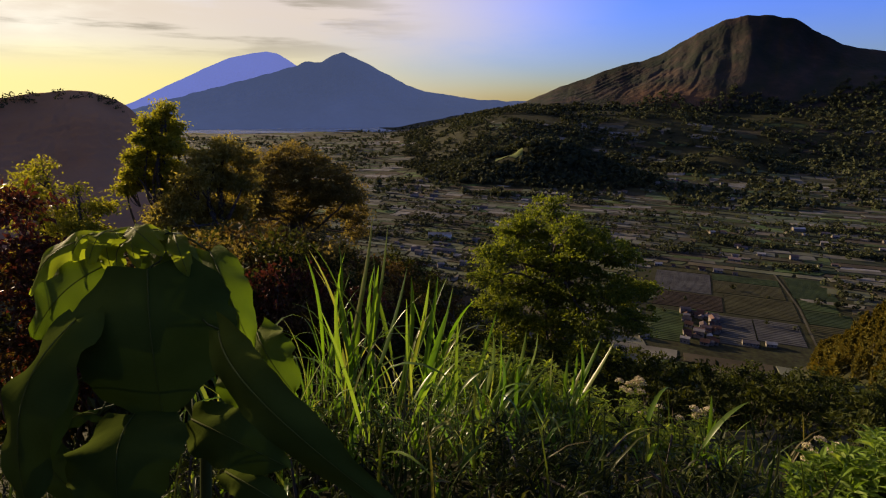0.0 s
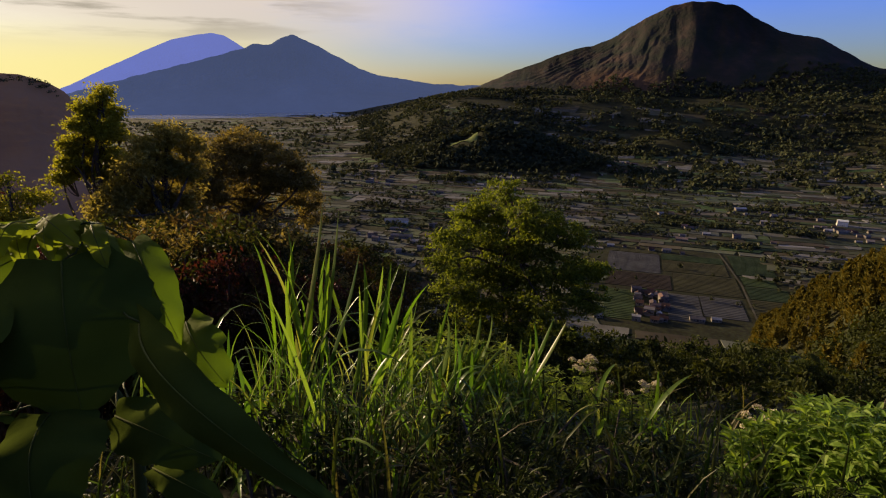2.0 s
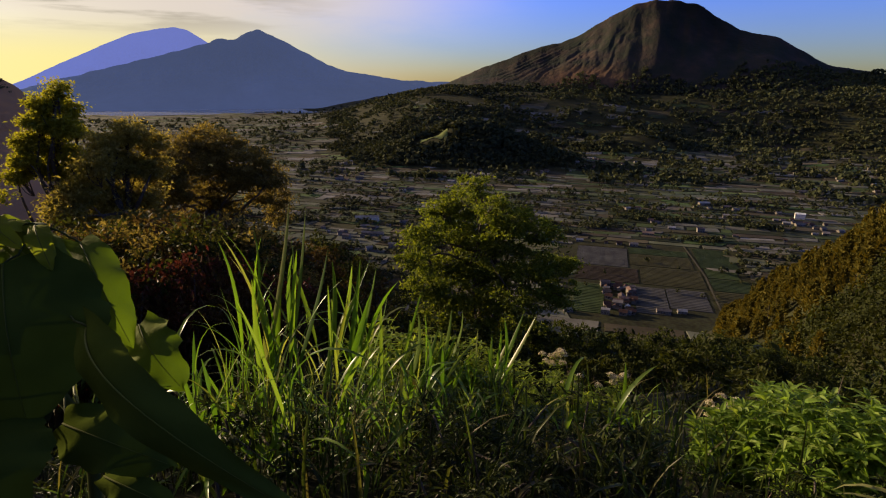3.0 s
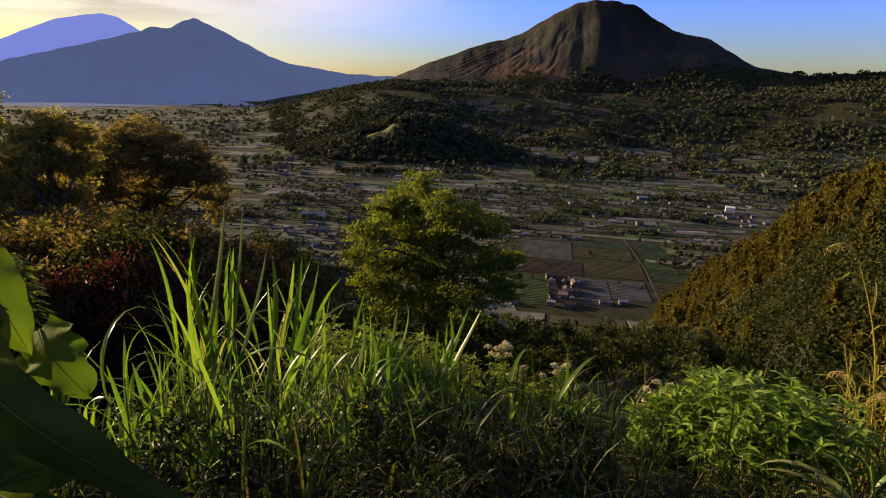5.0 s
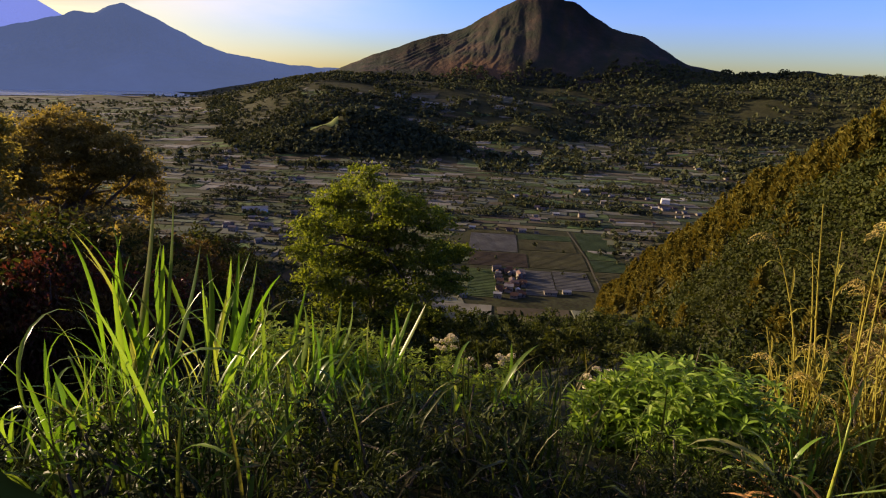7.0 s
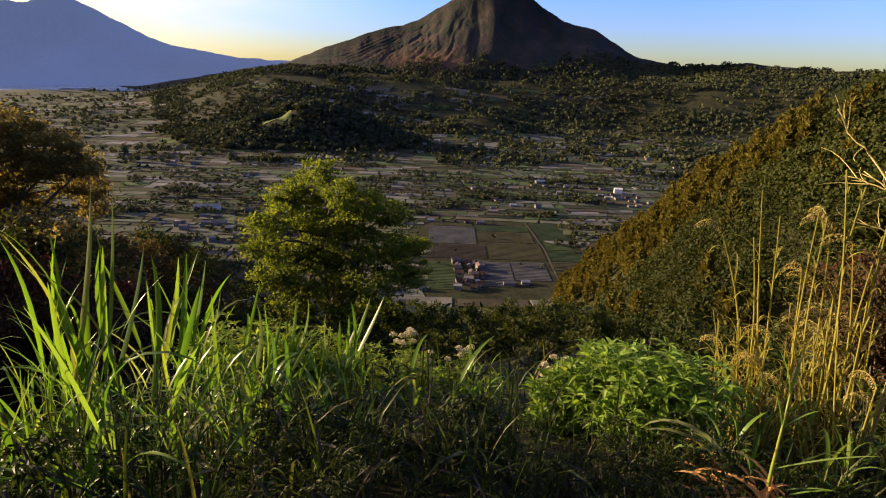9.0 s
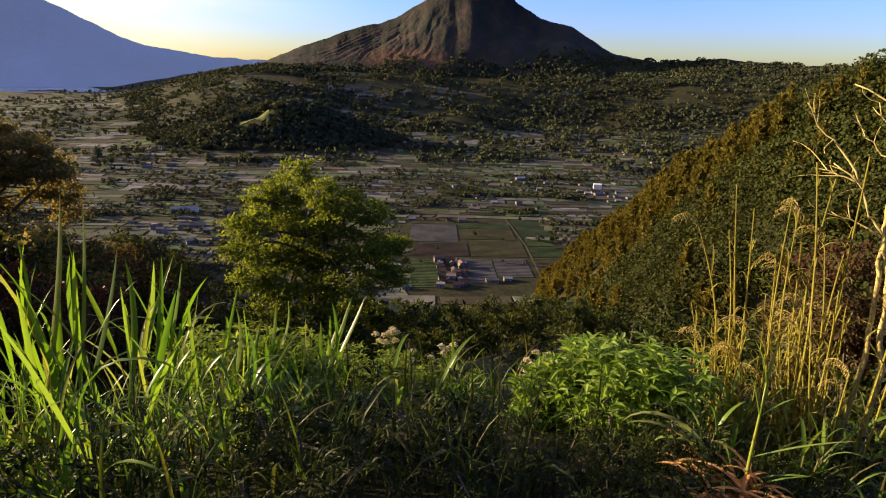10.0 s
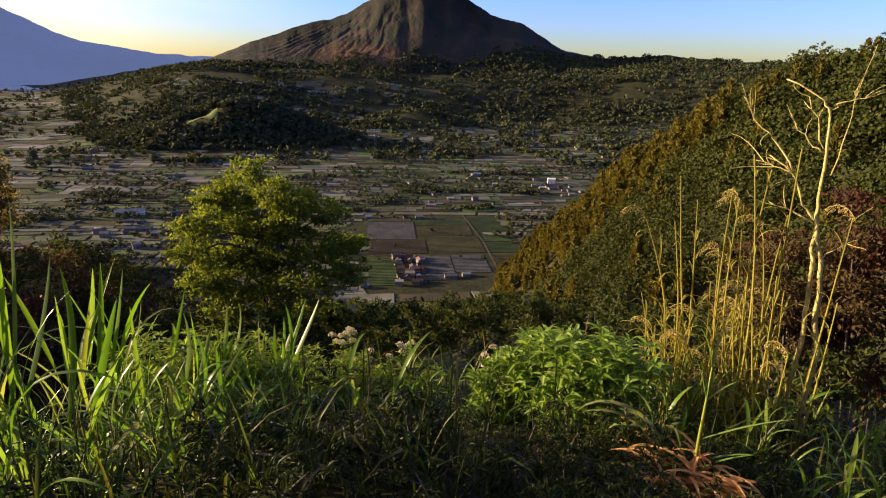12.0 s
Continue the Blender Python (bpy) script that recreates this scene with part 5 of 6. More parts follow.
def slope_grass():
    g = np.random.default_rng(55)
    vs, fs, o = [], [], 0
    kinds = [blade(1.0, w, a, n=6) for w, a in ((0.026, 0.8), (0.024, 1.4), (0.028, 1.9), (0.03, 2.4), (0.022, 0.4))]
    xs, ys = polar(g.uniform(-46, 80, 1900), 2.8 + 6.5 * g.random(1900))
    keep = ~((np.hypot(xs, ys) < 5.0) & (np.degrees(np.arctan2(xs, ys)) > 58)) & (fbm(xs / 0.9, ys / 0.9, 2, 91) > -0.2)
    for x, y, z in zip(xs[keep], ys[keep], ground_z(xs, ys)[keep]):
        v, f = kinds[int(g.integers(0, 5))]
        s = g.uniform(0.4, 1.05)
        th = g.uniform(0, 6.283)
        v = v * s
        v = np.stack([v[:, 0] * math.cos(th) - v[:, 1] * math.sin(th), v[:, 0] * math.sin(th) + v[:, 1] * math.cos(th), v[:, 2]], 1) + (x, y, z - 0.03)
        vs.append(v)
        fs.append(f + o)
        o += len(v)
    solid("slope_grass", mesh_of("slope_grass", np.concatenate(vs), np.concatenate(fs), M_GRASSMIX, True), "long mixed grass over the near slope", "grass", kind="stuff")


slope_grass()


# ---- golden reeds, the bare sapling, bushes and flowers ----
def reed_stalk(base, top, seed, plume=True, leaf_n=7, thick=0.016, bow=0.05):
    """A jointed stalk with dry hanging leaves and, on some, a one-sided drooping plume."""
    g = np.random.default_rng(seed)
    base, top = np.array(base, float), np.array(top, float)
    L = np.linalg.norm(top - base)
    t = thing("reed", base, "tall dry golden reed with a drooping plume" if plume else "tall yellow-green reed stalk with hanging leaves", "reed", "dry reeds")
    d = top - base
    side = g.normal(size=3) * bow * L
    s = np.linspace(0, 1, 11)[:, None]
    p = d * s + side * np.sin(s * math.pi)
    r = np.linspace(thick, thick * 0.4, 11) * np.where(np.arange(11) % 2, 1.0, 1.18)
    part("stalk", mesh_of("reed_stalk", *tube(p, r, 6), M_DRYGRASS), t)
    for k in range(leaf_n):
        f = g.uniform(0.2, 0.95)
        v, fc = blade(g.uniform(0.2, 0.5), 0.020, g.uniform(1.4, 3.0), n=7)
        o = part("leaf", mesh_of("reed_leaf", v, fc, M_DRYGRASS), t)
        o.matrix_basis = Matrix.Translation(d * f + side * math.sin(f * math.pi)) @ pose(0, 0, 0, 0, 0, g.normal(145, 70)) @ pose(0, 0, 0, 0, g.uniform(8, 35), 0)
    if plume:
        a = g.normal(2.3, 0.5)
        lean = np.array([math.cos(a), math.sin(a), 0])
        up = np.array([0, 0, 1])

        def spine(q):
            return d + lean * (0.26 * q ** 1.1)[:, None] + up * (0.10 * np.sin(q * 2.5) - 0.05 * q ** 2)[:, None]
        k = np.repeat(np.linspace(0, 1, 24), 6)
        hang = np.tile(np.linspace(0, 1, 6), 24)
        c = spine(k) - up * (0.065 * hang)[:, None] + g.normal(0, 0.005, (144, 3))
        part("plume", mesh_of("reed_plume", *join(tube(spine(np.linspace(0, 1, 8)), 0.003, 4), leaves(c, 0.032, 0.18, 1.2, seed, 0.35, lean[None] * 0.5)), M_PLUME), t)
    return t


def reeds():
    g = np.random.default_rng(66)
    for i, (bx, by, tx, ty, tz, plume) in enumerate((
            (5.93, 3.16, 5.78, 3.41, 0.41, 0), (6.00, 3.03, 5.85, 3.30, 0.78, 0), (6.08, 2.86, 5.94, 3.14, 0.64, 0), (6.05, 2.94, 5.95, 3.12, 0.07, 1), (6.14, 2.74, 6.04, 2.95, 0.88, 0),
            (6.12, 2.78, 6.05, 2.94, 0.20, 0), (6.26, 2.47, 6.26, 2.45, 0.28, 1), (5.62, 3.67, 5.50, 3.84, -0.03, 0), (5.62, 3.66, 5.30, 4.10, 0.02, 1), (5.81, 3.37, 5.49, 3.85, 0.48, 0),
            (5.76, 3.45, 5.61, 3.68, 0.24, 0), (5.86, 3.28, 5.77, 3.43, -0.27, 1), (6.03, 2.96, 5.82, 3.34, 0.29, 1), (5.97, 3.08, 5.85, 3.30, 0.23, 1), (6.18, 2.64, 6.05, 2.92, -0.16, 0),
            (6.07, 2.88, 5.84, 3.32, -0.39, 1))):
        reed_stalk(at_slope(bx, by), (tx, ty, tz), 100 + i, bool(plume), 8, 0.019 if i in (1, 4, 2) else 0.015, 0.025)
    for i in range(16):
        x, y = 5.62 + g.normal(0, 0.14), 3.6 + g.normal(0, 0.25)
        b = at_slope(x, y)
        reed_stalk(b, (x + g.normal(-0.1, 0.15), y + g.normal(0.12, 0.15), b[2] + g.uniform(0.8, 1.9)), 190 + i, g.random() < 0.3, 7, 0.011, 0.04)
    for i in range(46):
        x, y = 6.05 + g.normal(0, 0.20), 2.85 + g.normal(0, 0.36)
        b = at_slope(x, y)
        reed_stalk(b, (x + g.normal(-0.05, 0.15), y + g.normal(0.1, 0.15), b[2] + g.uniform(0.9, 2.3)), 140 + i, g.random() < 0.18, 6, 0.014, 0.03)


reeds()


def bare_sapling():
    b = np.array(at_slope(6.55, 2.55))
    t = thing("bare_sapling", b, "bare pale-barked sapling with twin trunks and crooked branches", "tree")
    g = np.random.default_rng(301)
    rod = np.linspace

    def stick(name, pts, r0, r1, parent=t):
        p = np.array(pts, float) - b
        fine = np.concatenate([p[i] + (p[i + 1] - p[i]) * rod(0, 1, 4)[:-1, None] for i in range(len(p) - 1)] + [p[-1:]])
        fine[1:-1] += g.normal(0, 0.012, fine[1:-1].shape)
        o = part(name, mesh_of("sapling_" + name, *tube(fine, rod(r0, r1, len(fine)) * 0.75, 7), M_PALEBARK, True), parent)
        return o, fine
    stick("trunk", [(6.55, 2.55, b[2] - 0.2), (6.54, 2.57, -1.31), (6.51, 2.64, -0.87), (6.47, 2.74, -0.30), (6.435, 2.82, 0.09), (6.42, 2.86, 0.34), (6.395, 2.90, 0.80), (6.38, 2.93, 1.19), (6.35, 3.00, 1.36), (6.18, 3.32, 1.52)], 0.046, 0.007)
    stick("trunk", [(6.47, 2.75, b[2] - 0.1), (6.48, 2.71, -1.22), (6.464, 2.753, -0.79), (6.443, 2.80, -0.31), (6.43, 2.827, 0.05)], 0.040, 0.026)
    for pts, r in (([(6.395, 2.90, 0.80), (6.35, 3.0, 1.04), (6.29, 3.12, 1.36)], 0.013), ([(6.44, 2.81, 0.06), (6.34, 3.02, 0.18), (6.20, 3.28, 0.27)], 0.014),
                   ([(6.43, 2.82, 0.09), (6.35, 2.99, 0.30), (6.29, 3.11, 0.59), (6.18, 3.33, 0.75)], 0.018), ([(6.29, 3.11, 0.59), (6.21, 3.27, 0.65), (6.12, 3.43, 0.68)], 0.010),
                   ([(6.395, 2.90, 0.80), (6.32, 3.06, 0.94), (6.25, 3.19, 1.11)], 0.012), ([(6.38, 2.93, 1.19), (6.40, 2.895, 1.30), (6.45, 2.78, 1.375), (6.54, 2.58, 1.43)], 0.010),
                   ([(6.435, 2.816, 0.60), (6.458, 2.765, 1.09), (6.453, 2.778, 1.375)], 0.010), ([(6.29, 3.11, 0.59), (6.20, 3.29, 0.89), (6.12, 3.43, 1.03), (6.0, 3.62, 1.33)], 0.015), ([(6.47, 2.74, -0.30), (6.505, 2.66, -0.175), (6.54, 2.58, -0.07)], 0.010)):
        br, p = stick("branch", pts, r, r * 0.4)
        for m in range(4):
            q = p[int(g.integers(len(p) // 2, len(p)))]
            w = (p[-1] - p[0]) / np.linalg.norm(p[-1] - p[0]) + g.normal(0, 0.6, 3)
            part("branchlet", mesh_of("sapling_twig", *limb(q, q + w * g.uniform(0.12, 0.28), 0.005, 0.002, 0.08, 330 + m, 5), M_PALEBARK), br)


bare_sapling()


def leafy_bush(name, blobs, n, leaf, mat, label, seed, width=0.3, tiers=6):
    """A bush of upright leafy shoots whose tips fill the given masses."""
    g = np.random.default_rng(seed)
    bl = np.asarray(blobs, float)
    base = np.array(at_slope(bl[:, 0].mean(), bl[:, 1].mean()))
    bl[:, :3] -= base
    t = thing(name, base, label, "bush")
    w = bl[:, 3] * bl[:, 4]
    k = g.choice(len(bl), n, p=w / w.sum())
    d = g.normal(size=(n, 3))
    d[:, 2] = np.abs(d[:, 2]) * 1.2 - 0.25
    d /= np.linalg.norm(d, axis=1)[:, None]
    tops = bl[k, :3] + d * bl[k, 3:] * g.uniform(0.8, 1.05, (n, 1))
    feet = bl[k, :3] * (0.85, 0.85, 1) + d * bl[k, 3:] * (0.45, 0.45, 0.2) - np.array([0, 0, 1]) * bl[k, 5:6] * 0.8
    stems, lv = shoots(feet, tops, leaf, seed, tiers, 3, width, 0.45, 0.2)
    part("foliage", mesh_of(name + "_foliage", *lv, mat), t)
    part("branchwork", mesh_of(name + "_stems", *join(stems, *[limb((0, 0, -0.2), b[:3], 0.02, 0.008, 0.15, seed + i, 5) for i, b in enumerate(bl)]), M_STEM), t)
    return t


leafy_bush("green_bush", [(4.05, 4.1, -1.70, 0.55, 0.55, 0.46), (4.42, 3.82, -1.55, 0.46, 0.46, 0.42), (3.7, 4.4, -2.0, 0.42, 0.42, 0.40), (4.70, 3.45, -1.60, 0.40, 0.40, 0.38), (4.0, 3.7, -2.05, 0.55, 0.5, 0.45), (3.45, 4.45, -2.2, 0.35, 0.35, 0.3)],
           210, 0.215, M_BRIGHTLEAF, "bright green leafy bush catching the sun", 71, 0.30, 5)


# paler leaf tone stands for sun on the back weeds, darker ones for shade
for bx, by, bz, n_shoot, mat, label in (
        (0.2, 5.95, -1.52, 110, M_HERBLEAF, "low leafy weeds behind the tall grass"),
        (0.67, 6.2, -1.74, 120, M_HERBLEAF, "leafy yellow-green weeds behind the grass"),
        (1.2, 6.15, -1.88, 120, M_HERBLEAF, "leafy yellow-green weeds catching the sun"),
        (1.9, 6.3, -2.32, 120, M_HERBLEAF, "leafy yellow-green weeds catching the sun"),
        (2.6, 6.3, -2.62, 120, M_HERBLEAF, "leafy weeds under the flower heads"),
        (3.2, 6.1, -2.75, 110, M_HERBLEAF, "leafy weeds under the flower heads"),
        (0.45, 5.2, -1.78, 100, M_WEEDLEAF, "leafy green weeds among the grass, darkened for shade"),
        (1.2, 5.05, -2.0, 110, M_WEEDLEAF, "leafy green weeds among the grass, darkened for shade"),
        (2.1, 5.2, -2.3, 110, M_WEEDLEAF, "leafy green weeds among the grass, darkened for shade"),
        (2.95, 4.9, -2.55, 100, M_WEEDLEAF, "leafy green weeds among the grass, darkened for shade"),
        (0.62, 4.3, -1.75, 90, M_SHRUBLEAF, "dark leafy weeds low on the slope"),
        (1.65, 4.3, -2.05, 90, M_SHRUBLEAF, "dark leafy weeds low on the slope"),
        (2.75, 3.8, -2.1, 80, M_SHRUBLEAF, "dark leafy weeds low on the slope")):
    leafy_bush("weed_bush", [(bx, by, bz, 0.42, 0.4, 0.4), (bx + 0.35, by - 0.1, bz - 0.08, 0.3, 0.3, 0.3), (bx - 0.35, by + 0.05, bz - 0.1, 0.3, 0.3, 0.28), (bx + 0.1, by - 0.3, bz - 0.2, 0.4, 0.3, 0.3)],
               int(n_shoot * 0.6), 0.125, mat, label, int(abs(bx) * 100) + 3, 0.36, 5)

leafy_bush("red_weed", [(0.67, 3.98, -2.02, 0.16, 0.16, 0.14), (0.79, 4.04, -2.06, 0.12, 0.12, 0.12)], 26, 0.14, M_REDWEED, "low weed with dull red leaves", 77, 0.34, 5)


def flower_plant(spots, label, seed):
    """Leafy stems, each under a flat-topped cluster of tiny florets."""
    g = np.random.default_rng(seed)
    c = np.mean(spots, 0)
    base = np.array(at_slope(c[0], c[1]))
    t = thing("flowering_weed", base, label, "flower", "flowering weeds")
    tops = [np.array(s) - base for s in spots]
    feet = [np.array([s[0] * 0.5, s[1] * 0.5, -0.1]) for s in tops]
    stems, lv = shoots(feet, tops, 0.09, seed, 7, 3, 0.4, 0.5, 0.15)
    part("stem", mesh_of("weed_stem", *stems, M_STEM), t)
    for i, s in enumerate(tops):
        n = 90
        a, r = g.uniform(0, 6.283, n), 0.058 * np.sqrt(g.random(n))
        hd = s + np.stack([np.cos(a) * r, np.sin(a) * r, 0.05 - r * r * 7 + g.normal(0, 0.006, n)], 1)
        part("flower_head", mesh_of("flower_head", *leaves(hd, 0.02, 0.9, -0.8, seed + i), M_FLOWER), t)
    part("foliage", mesh_of("weed_foliage", *lv, M_HERBLEAF), t)


def flowers():
    g = np.random.default_rng(81)

    def around(c, n, s):
        return [tuple(np.array(c) + g.normal(0, 1, 3) * s) for _ in range(n)]
    flower_plant(around((2.60, 6.74, -2.18), 13, (0.13, 0.10, 0.06)), "weed with domed cream flower heads", 82)
    flower_plant(around((2.87, 6.66, -2.52), 7, (0.14, 0.12, 0.07)), "weed with fading cream flower heads", 83)
    flower_plant(around((3.35, 6.44, -2.42), 8, (0.10, 0.09, 0.06)), "weed with small cream flower heads", 84)
    flower_plant(around((3.88, 4.93, -1.97), 9, (0.14, 0.12, 0.06)), "weed with cream flower heads beside the bush", 85)


flowers()


def dead_tuft():
    t = thing("dead_leaf_tuft", at_slope(3.72, 2.02), "collapsed tuft of dead orange leaves", "dry leaves")
    g = np.random.default_rng(91)
    for k in range(90):
        v, f = blade(g.uniform(0.42, 0.70), 0.036, g.uniform(1.7, 2.3), n=9)
        o = part("dead_blade", mesh_of("dead_blade", v, f, M_DEADLEAF), t)
        o.matrix_basis = pose(g.normal(0, 0.12), g.normal(0, 0.12), 0.02 + g.uniform(0, 0.10)) @ pose(0, 0, 0, 0, 0, g.choice([-60, 120]) + g.normal(0, 38)) @ pose(0, 0, 0, 0, g.uniform(28, 58), 0)


dead_tuft()


def green_cane():
    t = thing("green_cane", at_slope(3.88, 2.11), "single thick yellow-green cane with arching leaves", "grass")
    b = np.array(t.matrix_world.translation)
    pts = np.array([(3.86, 2.10, b[2] - 0.1), (3.88, 2.11, -1.5), (3.875, 2.12, -1.2), (3.885, 2.13, -0.85), (3.87, 2.13, -0.55)]) - b
    part("cane", mesh_of("cane_stem", *tube(pts, [0.018, 0.015, 0.013, 0.010, 0.005], 8), M_CANE, True), t)
    g = np.random.default_rng(95)
    for i, (k, ln, turn, lean, arch) in enumerate([(4, 0.30, 20, 5, 0.3), (4, 0.34, 120, 12, 0.5), (3, 0.4, 135, 14, 0.3), (2, 0.72, -62, 48, 0.25), (3, 0.3, -50, 30, 0.5), (1, 0.5, -62, 40, 0.4)]):
        v, f = blade(ln, 0.026, arch, n=8)
        o = part("leaf", mesh_of("cane_leaf", v, f, M_GRASS, True), t)
        o.matrix_basis = Matrix.Translation(pts[k]) @ pose(0, 0, 0, 0, 0, turn) @ pose(0, 0, 0, 0, lean, 0)


green_cane()


def arching_tuft():
    t = thing("arching_grass", at_slope(3.86, 2.32), "broad-bladed grass arching over to both sides", "grass", "tall grass tufts")
    for ln, turn, lean, arch, w in ((1.30, 128, 4, 2.6, 0.072), (1.15, 136, 12, 2.0, 0.06), (0.98, 120, 3, 3.1, 0.068), (0.9, 160, 6, 3.0, 0.06), (0.85, -62, 30, 0.8, 0.035), (0.7, 60, 10, 2.2, 0.035), (0.8, 220, 8, 2.4, 0.04), (0.9, 100, 8, 2.2, 0.035)):
        v, f = blade(ln, w, arch, n=12)
        o = part("blade", mesh_of("arching_blade", v, f, M_GRASS, True), t)
        o.matrix_basis = pose(0, 0, -0.02, 0, 0, turn) @ pose(0, 0, 0, 0, lean, 0)


arching_tuft()


def crest_trees():
    g = np.random.default_rng(97)
    kinds = [shrub("crest_tree", 1.1, 4.6, 1500, 0.2, M_SPURLEAF, "small leafy tree on the spur skyline", 21, "skyline trees"),
             shrub("crest_tree", 0.8, 5.6, 1200, 0.2, M_CONIFER, "slender tree on the spur skyline", 22, "skyline trees"),
             shrub("crest_tree", 1.5, 3.6, 1600, 0.2, M_TREELEAF, "spreading bright green tree on the spur skyline", 23, "skyline trees")]
    az = np.array([57.4, 58.6, 59.6, 60.4, 61.3, 62.2, 62.8, 63.3, 64.2, 65.0, 65.8, 66.5, 67.2, 68.0, 69.0, 70.2, 71.5, 73.0])
    x, y = polar(az, np.interp(az, SPUR[:, 0], SPUR[:, 1]) - 1.5)
    strew(kinds, list(zip(x.tolist(), y.tolist())), 0.75, 1.5, 98)
    drop_models(kinds)


crest_trees()


# ---- the broad-leaved plant close by ----
def broad_leaf(parent, base, tip, normal, width, sag=0.06, fold=0.18, wave=0.008, seed=0, label="", mat=None):
    """A heart-shaped leaf: from its stalk end to its tip, arched, folded along the rib, with a wavy edge."""
    g = np.random.default_rng(seed)
    o = np.array(parent.matrix_world.translation)
    base, tip, nrm = np.array(base, float) - o, np.array(tip, float) - o, np.array(normal, float)
    d = tip - base
    L = np.linalg.norm(d)
    d /= L
    side = np.cross(d, nrm)
    side /= np.linalg.norm(side)
    nrm = np.cross(side, d)
    nu, nv = 25, 12
    u = np.linspace(0, 1, nu)
    w = width * 0.5 * np.clip(np.sin(math.pi * np.clip(u * 0.93 + 0.07, 0, 1) ** 0.82), 0, 1) ** 0.62 + 0.001
    w = w * (1 + 0.05 * np.sin(u * 21 + seed) + 0.03 * np.sin(u * 47 + 2 * seed))
    arch = sag * np.sin(math.pi * u) - sag * 0.9 * u ** 2
    s = np.linspace(-1, 1, nv)
    ph = g.uniform(0, 6.28)
    V, uv = [], []
    for i in range(nu):
        for k in s:
            heart = -0.10 * L * max(0.0, 1 - u[i] * 6) * abs(k)
            lift = -fold * abs(k) ** 1.4 * w[i] * 1.2 + wave * abs(k) ** 2 * math.sin(u[i] * 17 + ph + k * 2) + 0.10 * w[i] * math.cos(abs(k) * math.pi * 1.0) * 0.3
            V.append(base + d * (u[i] * L + heart) + side * k * w[i] * (1 - 0.25 * fold) + nrm * (arch[i] + lift))
            uv.append((u[i], k))
    F = [[i * nv + j, i * nv + j + 1, (i + 1) * nv + j + 1, (i + 1) * nv + j] for i in range(nu - 1) for j in range(nv - 1)]
    lf = part("leaf", mesh_of("broad_leaf", V, F, mat or M_SHADELEAF, True), parent, label)
    rib = [base + d * x * L + nrm * (a + 0.0025 + 0.03 * width * 0.5 * 0.3) for x, a in zip(u[:-1], arch[:-1])]
    part("midrib", mesh_of("leaf_midrib", *tube(rib, np.linspace(0.0013, 0.0004, nu - 1), 5), M_RIB), lf)
    return lf


def broad_plant():
    crown = np.array((-0.47, 0.95, 1.37))
    b = np.array(at_slope(-0.55, 1.0))
    t = thing("broad_leaved_plant", b, "plant with large drooping heart-shaped green leaves", "plant")
    part("stalk", mesh_of("plant_stalk", *limb((0, 0, -0.1), crown - b, 0.016, 0.010, 0.01, 1, 9), M_STEM, True), t)
    # young picks the painted tone: 0 shaded, 1 lit, 2 sunlit young leaves
    for i, (foot, base, tip, nrm, wd, sag, fold, young) in enumerate(LEAVES):
        lf = broad_leaf(t, base, tip, nrm, wd, sag, fold, 0.010 if wd > 0.06 else 0.004, 400 + i, ("", "leaf in the lit tone", "young yellow-green leaf in the sunlit tone")[young], (M_SHADELEAF, M_LITLEAF, M_YOUNGLITLEAF)[young])
        part("petiole", mesh_of("leaf_petiole", *limb(np.array(foot) - b, np.array(base) - b, 0.0020, 0.0016, 0.03, 420 + i, 7), M_STEM, True), lf)


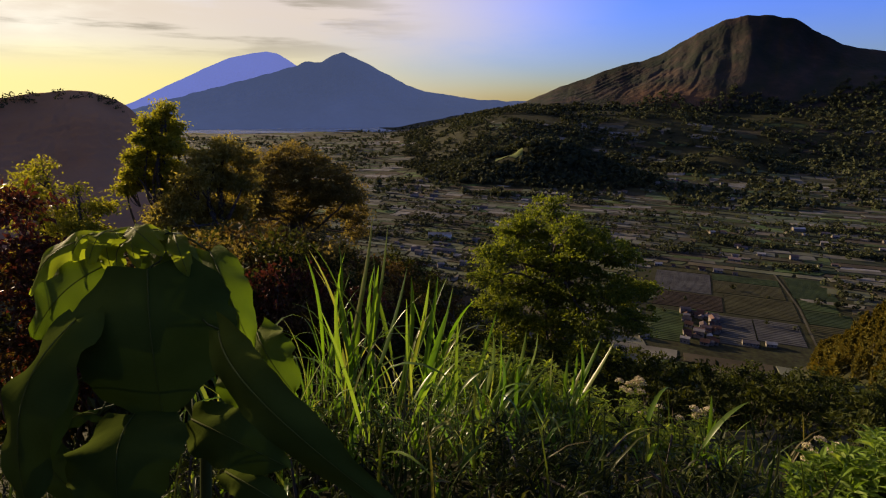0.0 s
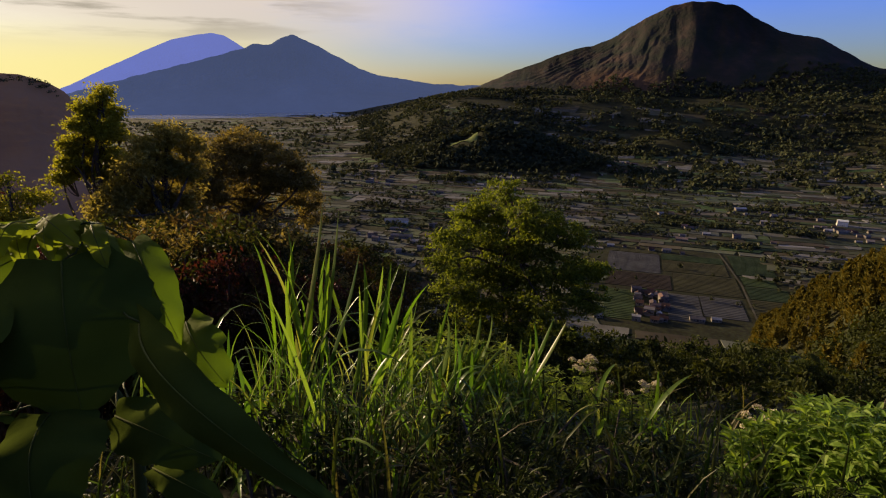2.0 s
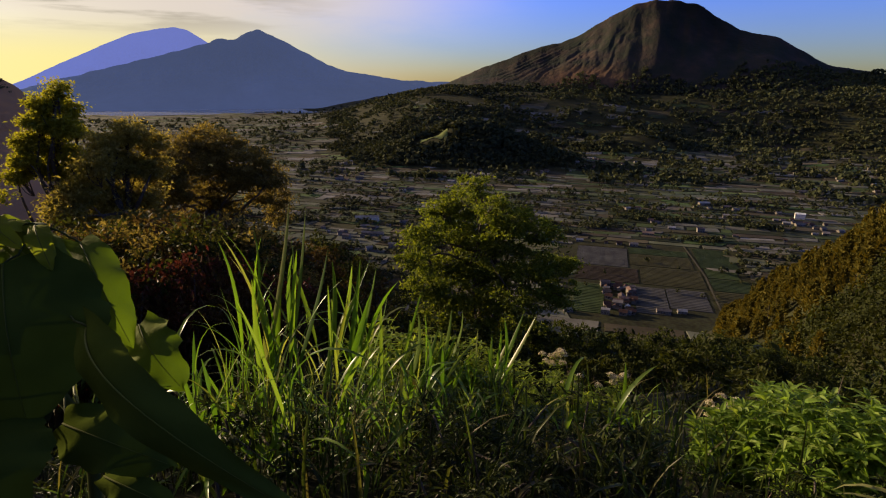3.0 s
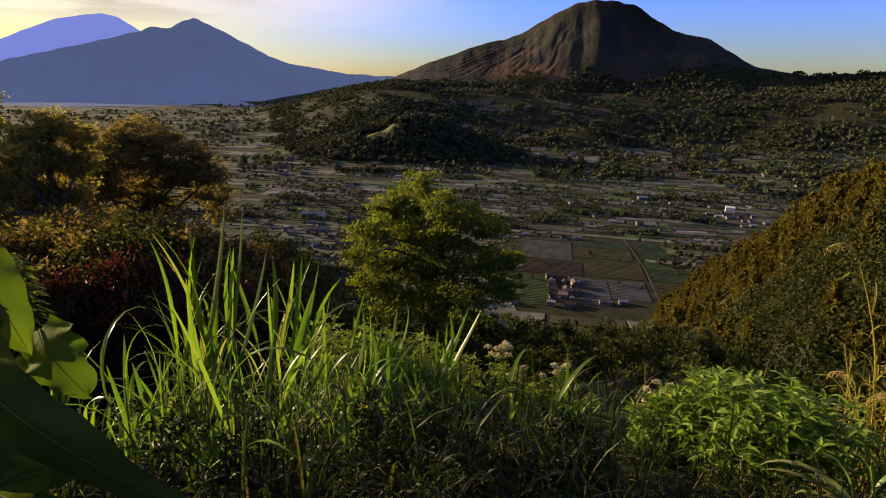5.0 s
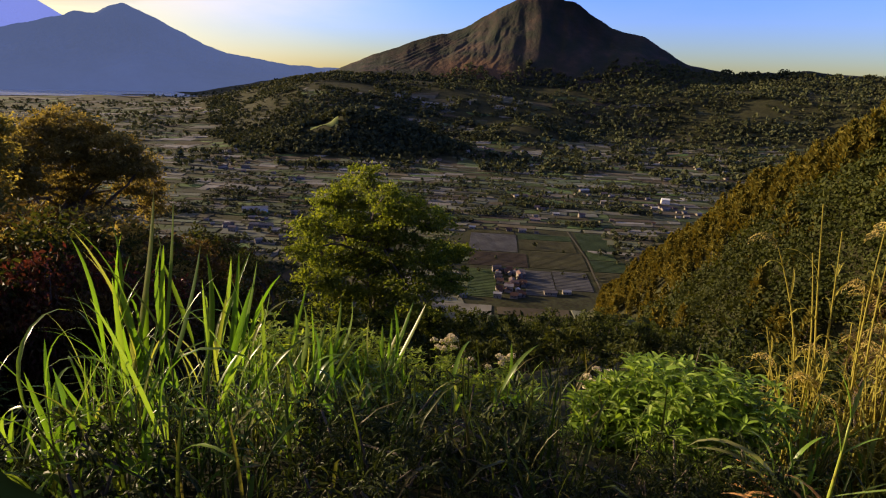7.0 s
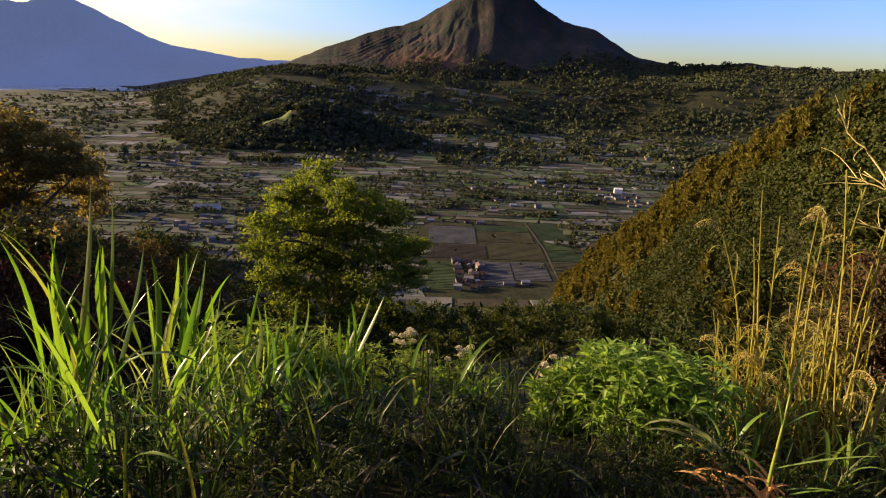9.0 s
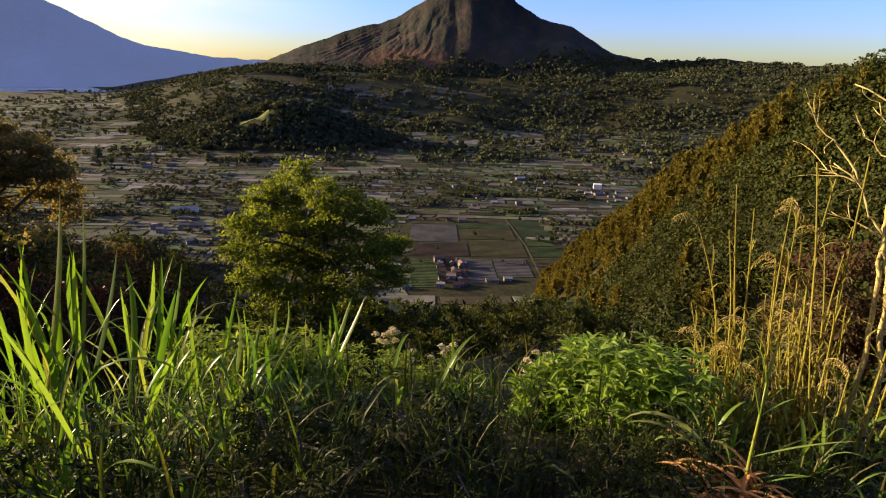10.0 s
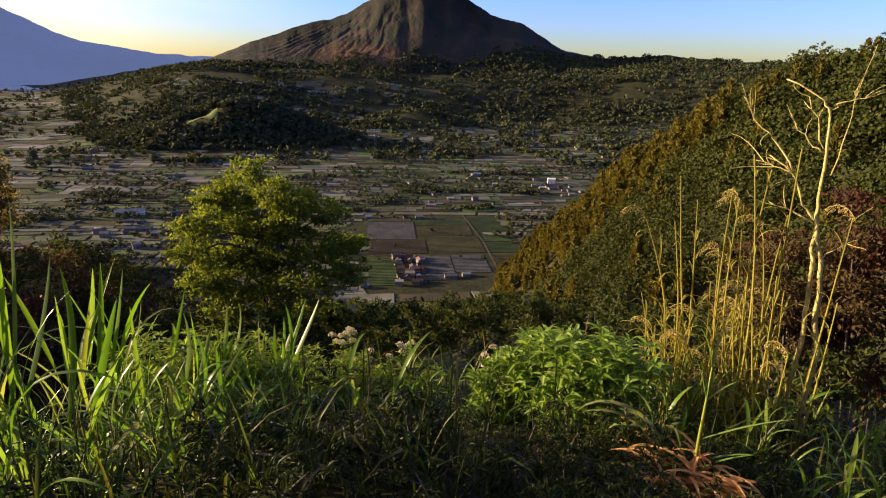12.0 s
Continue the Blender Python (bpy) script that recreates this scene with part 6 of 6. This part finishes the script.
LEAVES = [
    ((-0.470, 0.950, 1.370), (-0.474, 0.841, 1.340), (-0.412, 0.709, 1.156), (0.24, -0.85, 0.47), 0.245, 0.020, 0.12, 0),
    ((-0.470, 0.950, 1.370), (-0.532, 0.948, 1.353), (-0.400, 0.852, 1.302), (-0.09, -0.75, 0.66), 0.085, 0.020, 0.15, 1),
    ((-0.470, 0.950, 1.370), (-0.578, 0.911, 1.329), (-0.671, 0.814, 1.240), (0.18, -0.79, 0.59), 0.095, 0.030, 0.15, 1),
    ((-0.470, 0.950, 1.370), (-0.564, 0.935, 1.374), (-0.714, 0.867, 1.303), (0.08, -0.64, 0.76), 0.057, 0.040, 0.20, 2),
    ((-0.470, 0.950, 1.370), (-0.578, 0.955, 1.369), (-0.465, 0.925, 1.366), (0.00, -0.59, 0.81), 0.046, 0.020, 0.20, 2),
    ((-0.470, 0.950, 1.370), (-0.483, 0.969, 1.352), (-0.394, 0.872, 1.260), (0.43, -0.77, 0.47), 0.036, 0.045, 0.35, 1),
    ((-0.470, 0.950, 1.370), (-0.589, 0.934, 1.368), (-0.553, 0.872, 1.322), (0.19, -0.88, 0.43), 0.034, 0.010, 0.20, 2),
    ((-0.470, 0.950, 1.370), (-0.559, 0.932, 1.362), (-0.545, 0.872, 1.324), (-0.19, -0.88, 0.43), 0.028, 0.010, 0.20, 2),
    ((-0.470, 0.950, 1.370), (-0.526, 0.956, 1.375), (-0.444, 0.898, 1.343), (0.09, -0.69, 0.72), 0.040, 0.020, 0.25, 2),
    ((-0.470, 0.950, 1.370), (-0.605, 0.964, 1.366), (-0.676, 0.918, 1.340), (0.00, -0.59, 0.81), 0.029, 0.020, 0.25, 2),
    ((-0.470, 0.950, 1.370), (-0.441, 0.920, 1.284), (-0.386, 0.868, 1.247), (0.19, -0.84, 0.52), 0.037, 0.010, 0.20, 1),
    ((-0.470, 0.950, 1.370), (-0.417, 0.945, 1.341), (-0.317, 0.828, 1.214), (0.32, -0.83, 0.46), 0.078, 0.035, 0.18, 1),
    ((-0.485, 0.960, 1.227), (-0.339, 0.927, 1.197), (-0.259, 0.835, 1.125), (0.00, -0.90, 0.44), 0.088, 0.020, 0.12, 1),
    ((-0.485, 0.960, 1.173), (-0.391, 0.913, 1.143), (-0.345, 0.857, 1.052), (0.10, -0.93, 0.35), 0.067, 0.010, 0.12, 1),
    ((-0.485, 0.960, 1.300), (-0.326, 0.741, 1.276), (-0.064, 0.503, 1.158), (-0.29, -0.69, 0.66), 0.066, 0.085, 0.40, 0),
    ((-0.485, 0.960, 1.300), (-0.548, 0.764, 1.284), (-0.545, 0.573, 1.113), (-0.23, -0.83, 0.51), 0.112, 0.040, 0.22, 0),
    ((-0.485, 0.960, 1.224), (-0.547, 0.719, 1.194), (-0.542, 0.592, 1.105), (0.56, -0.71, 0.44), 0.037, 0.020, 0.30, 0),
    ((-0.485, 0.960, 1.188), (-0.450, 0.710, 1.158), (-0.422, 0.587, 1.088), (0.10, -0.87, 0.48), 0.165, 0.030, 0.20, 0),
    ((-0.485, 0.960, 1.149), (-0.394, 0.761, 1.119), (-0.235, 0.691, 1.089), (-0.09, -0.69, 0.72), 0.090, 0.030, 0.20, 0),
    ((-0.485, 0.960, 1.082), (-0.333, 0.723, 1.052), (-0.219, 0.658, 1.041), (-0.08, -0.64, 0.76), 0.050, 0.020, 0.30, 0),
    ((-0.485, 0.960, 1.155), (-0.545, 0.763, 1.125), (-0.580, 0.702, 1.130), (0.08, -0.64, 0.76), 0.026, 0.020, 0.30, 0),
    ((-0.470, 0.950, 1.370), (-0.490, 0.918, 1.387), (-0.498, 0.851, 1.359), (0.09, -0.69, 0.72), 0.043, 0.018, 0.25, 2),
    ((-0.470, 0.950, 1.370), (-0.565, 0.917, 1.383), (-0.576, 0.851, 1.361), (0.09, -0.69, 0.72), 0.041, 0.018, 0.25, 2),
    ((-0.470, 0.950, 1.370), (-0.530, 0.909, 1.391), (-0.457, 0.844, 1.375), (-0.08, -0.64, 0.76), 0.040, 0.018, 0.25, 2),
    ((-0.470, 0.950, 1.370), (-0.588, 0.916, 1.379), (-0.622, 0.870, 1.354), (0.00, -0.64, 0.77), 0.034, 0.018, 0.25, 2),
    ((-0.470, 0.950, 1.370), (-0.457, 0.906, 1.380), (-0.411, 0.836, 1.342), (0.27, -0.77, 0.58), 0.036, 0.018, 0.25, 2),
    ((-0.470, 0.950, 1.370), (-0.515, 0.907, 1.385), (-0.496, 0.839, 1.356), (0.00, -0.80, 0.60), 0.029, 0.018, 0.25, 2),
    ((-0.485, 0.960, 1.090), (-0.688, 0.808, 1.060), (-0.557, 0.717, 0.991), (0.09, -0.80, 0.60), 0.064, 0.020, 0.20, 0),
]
broad_plant()
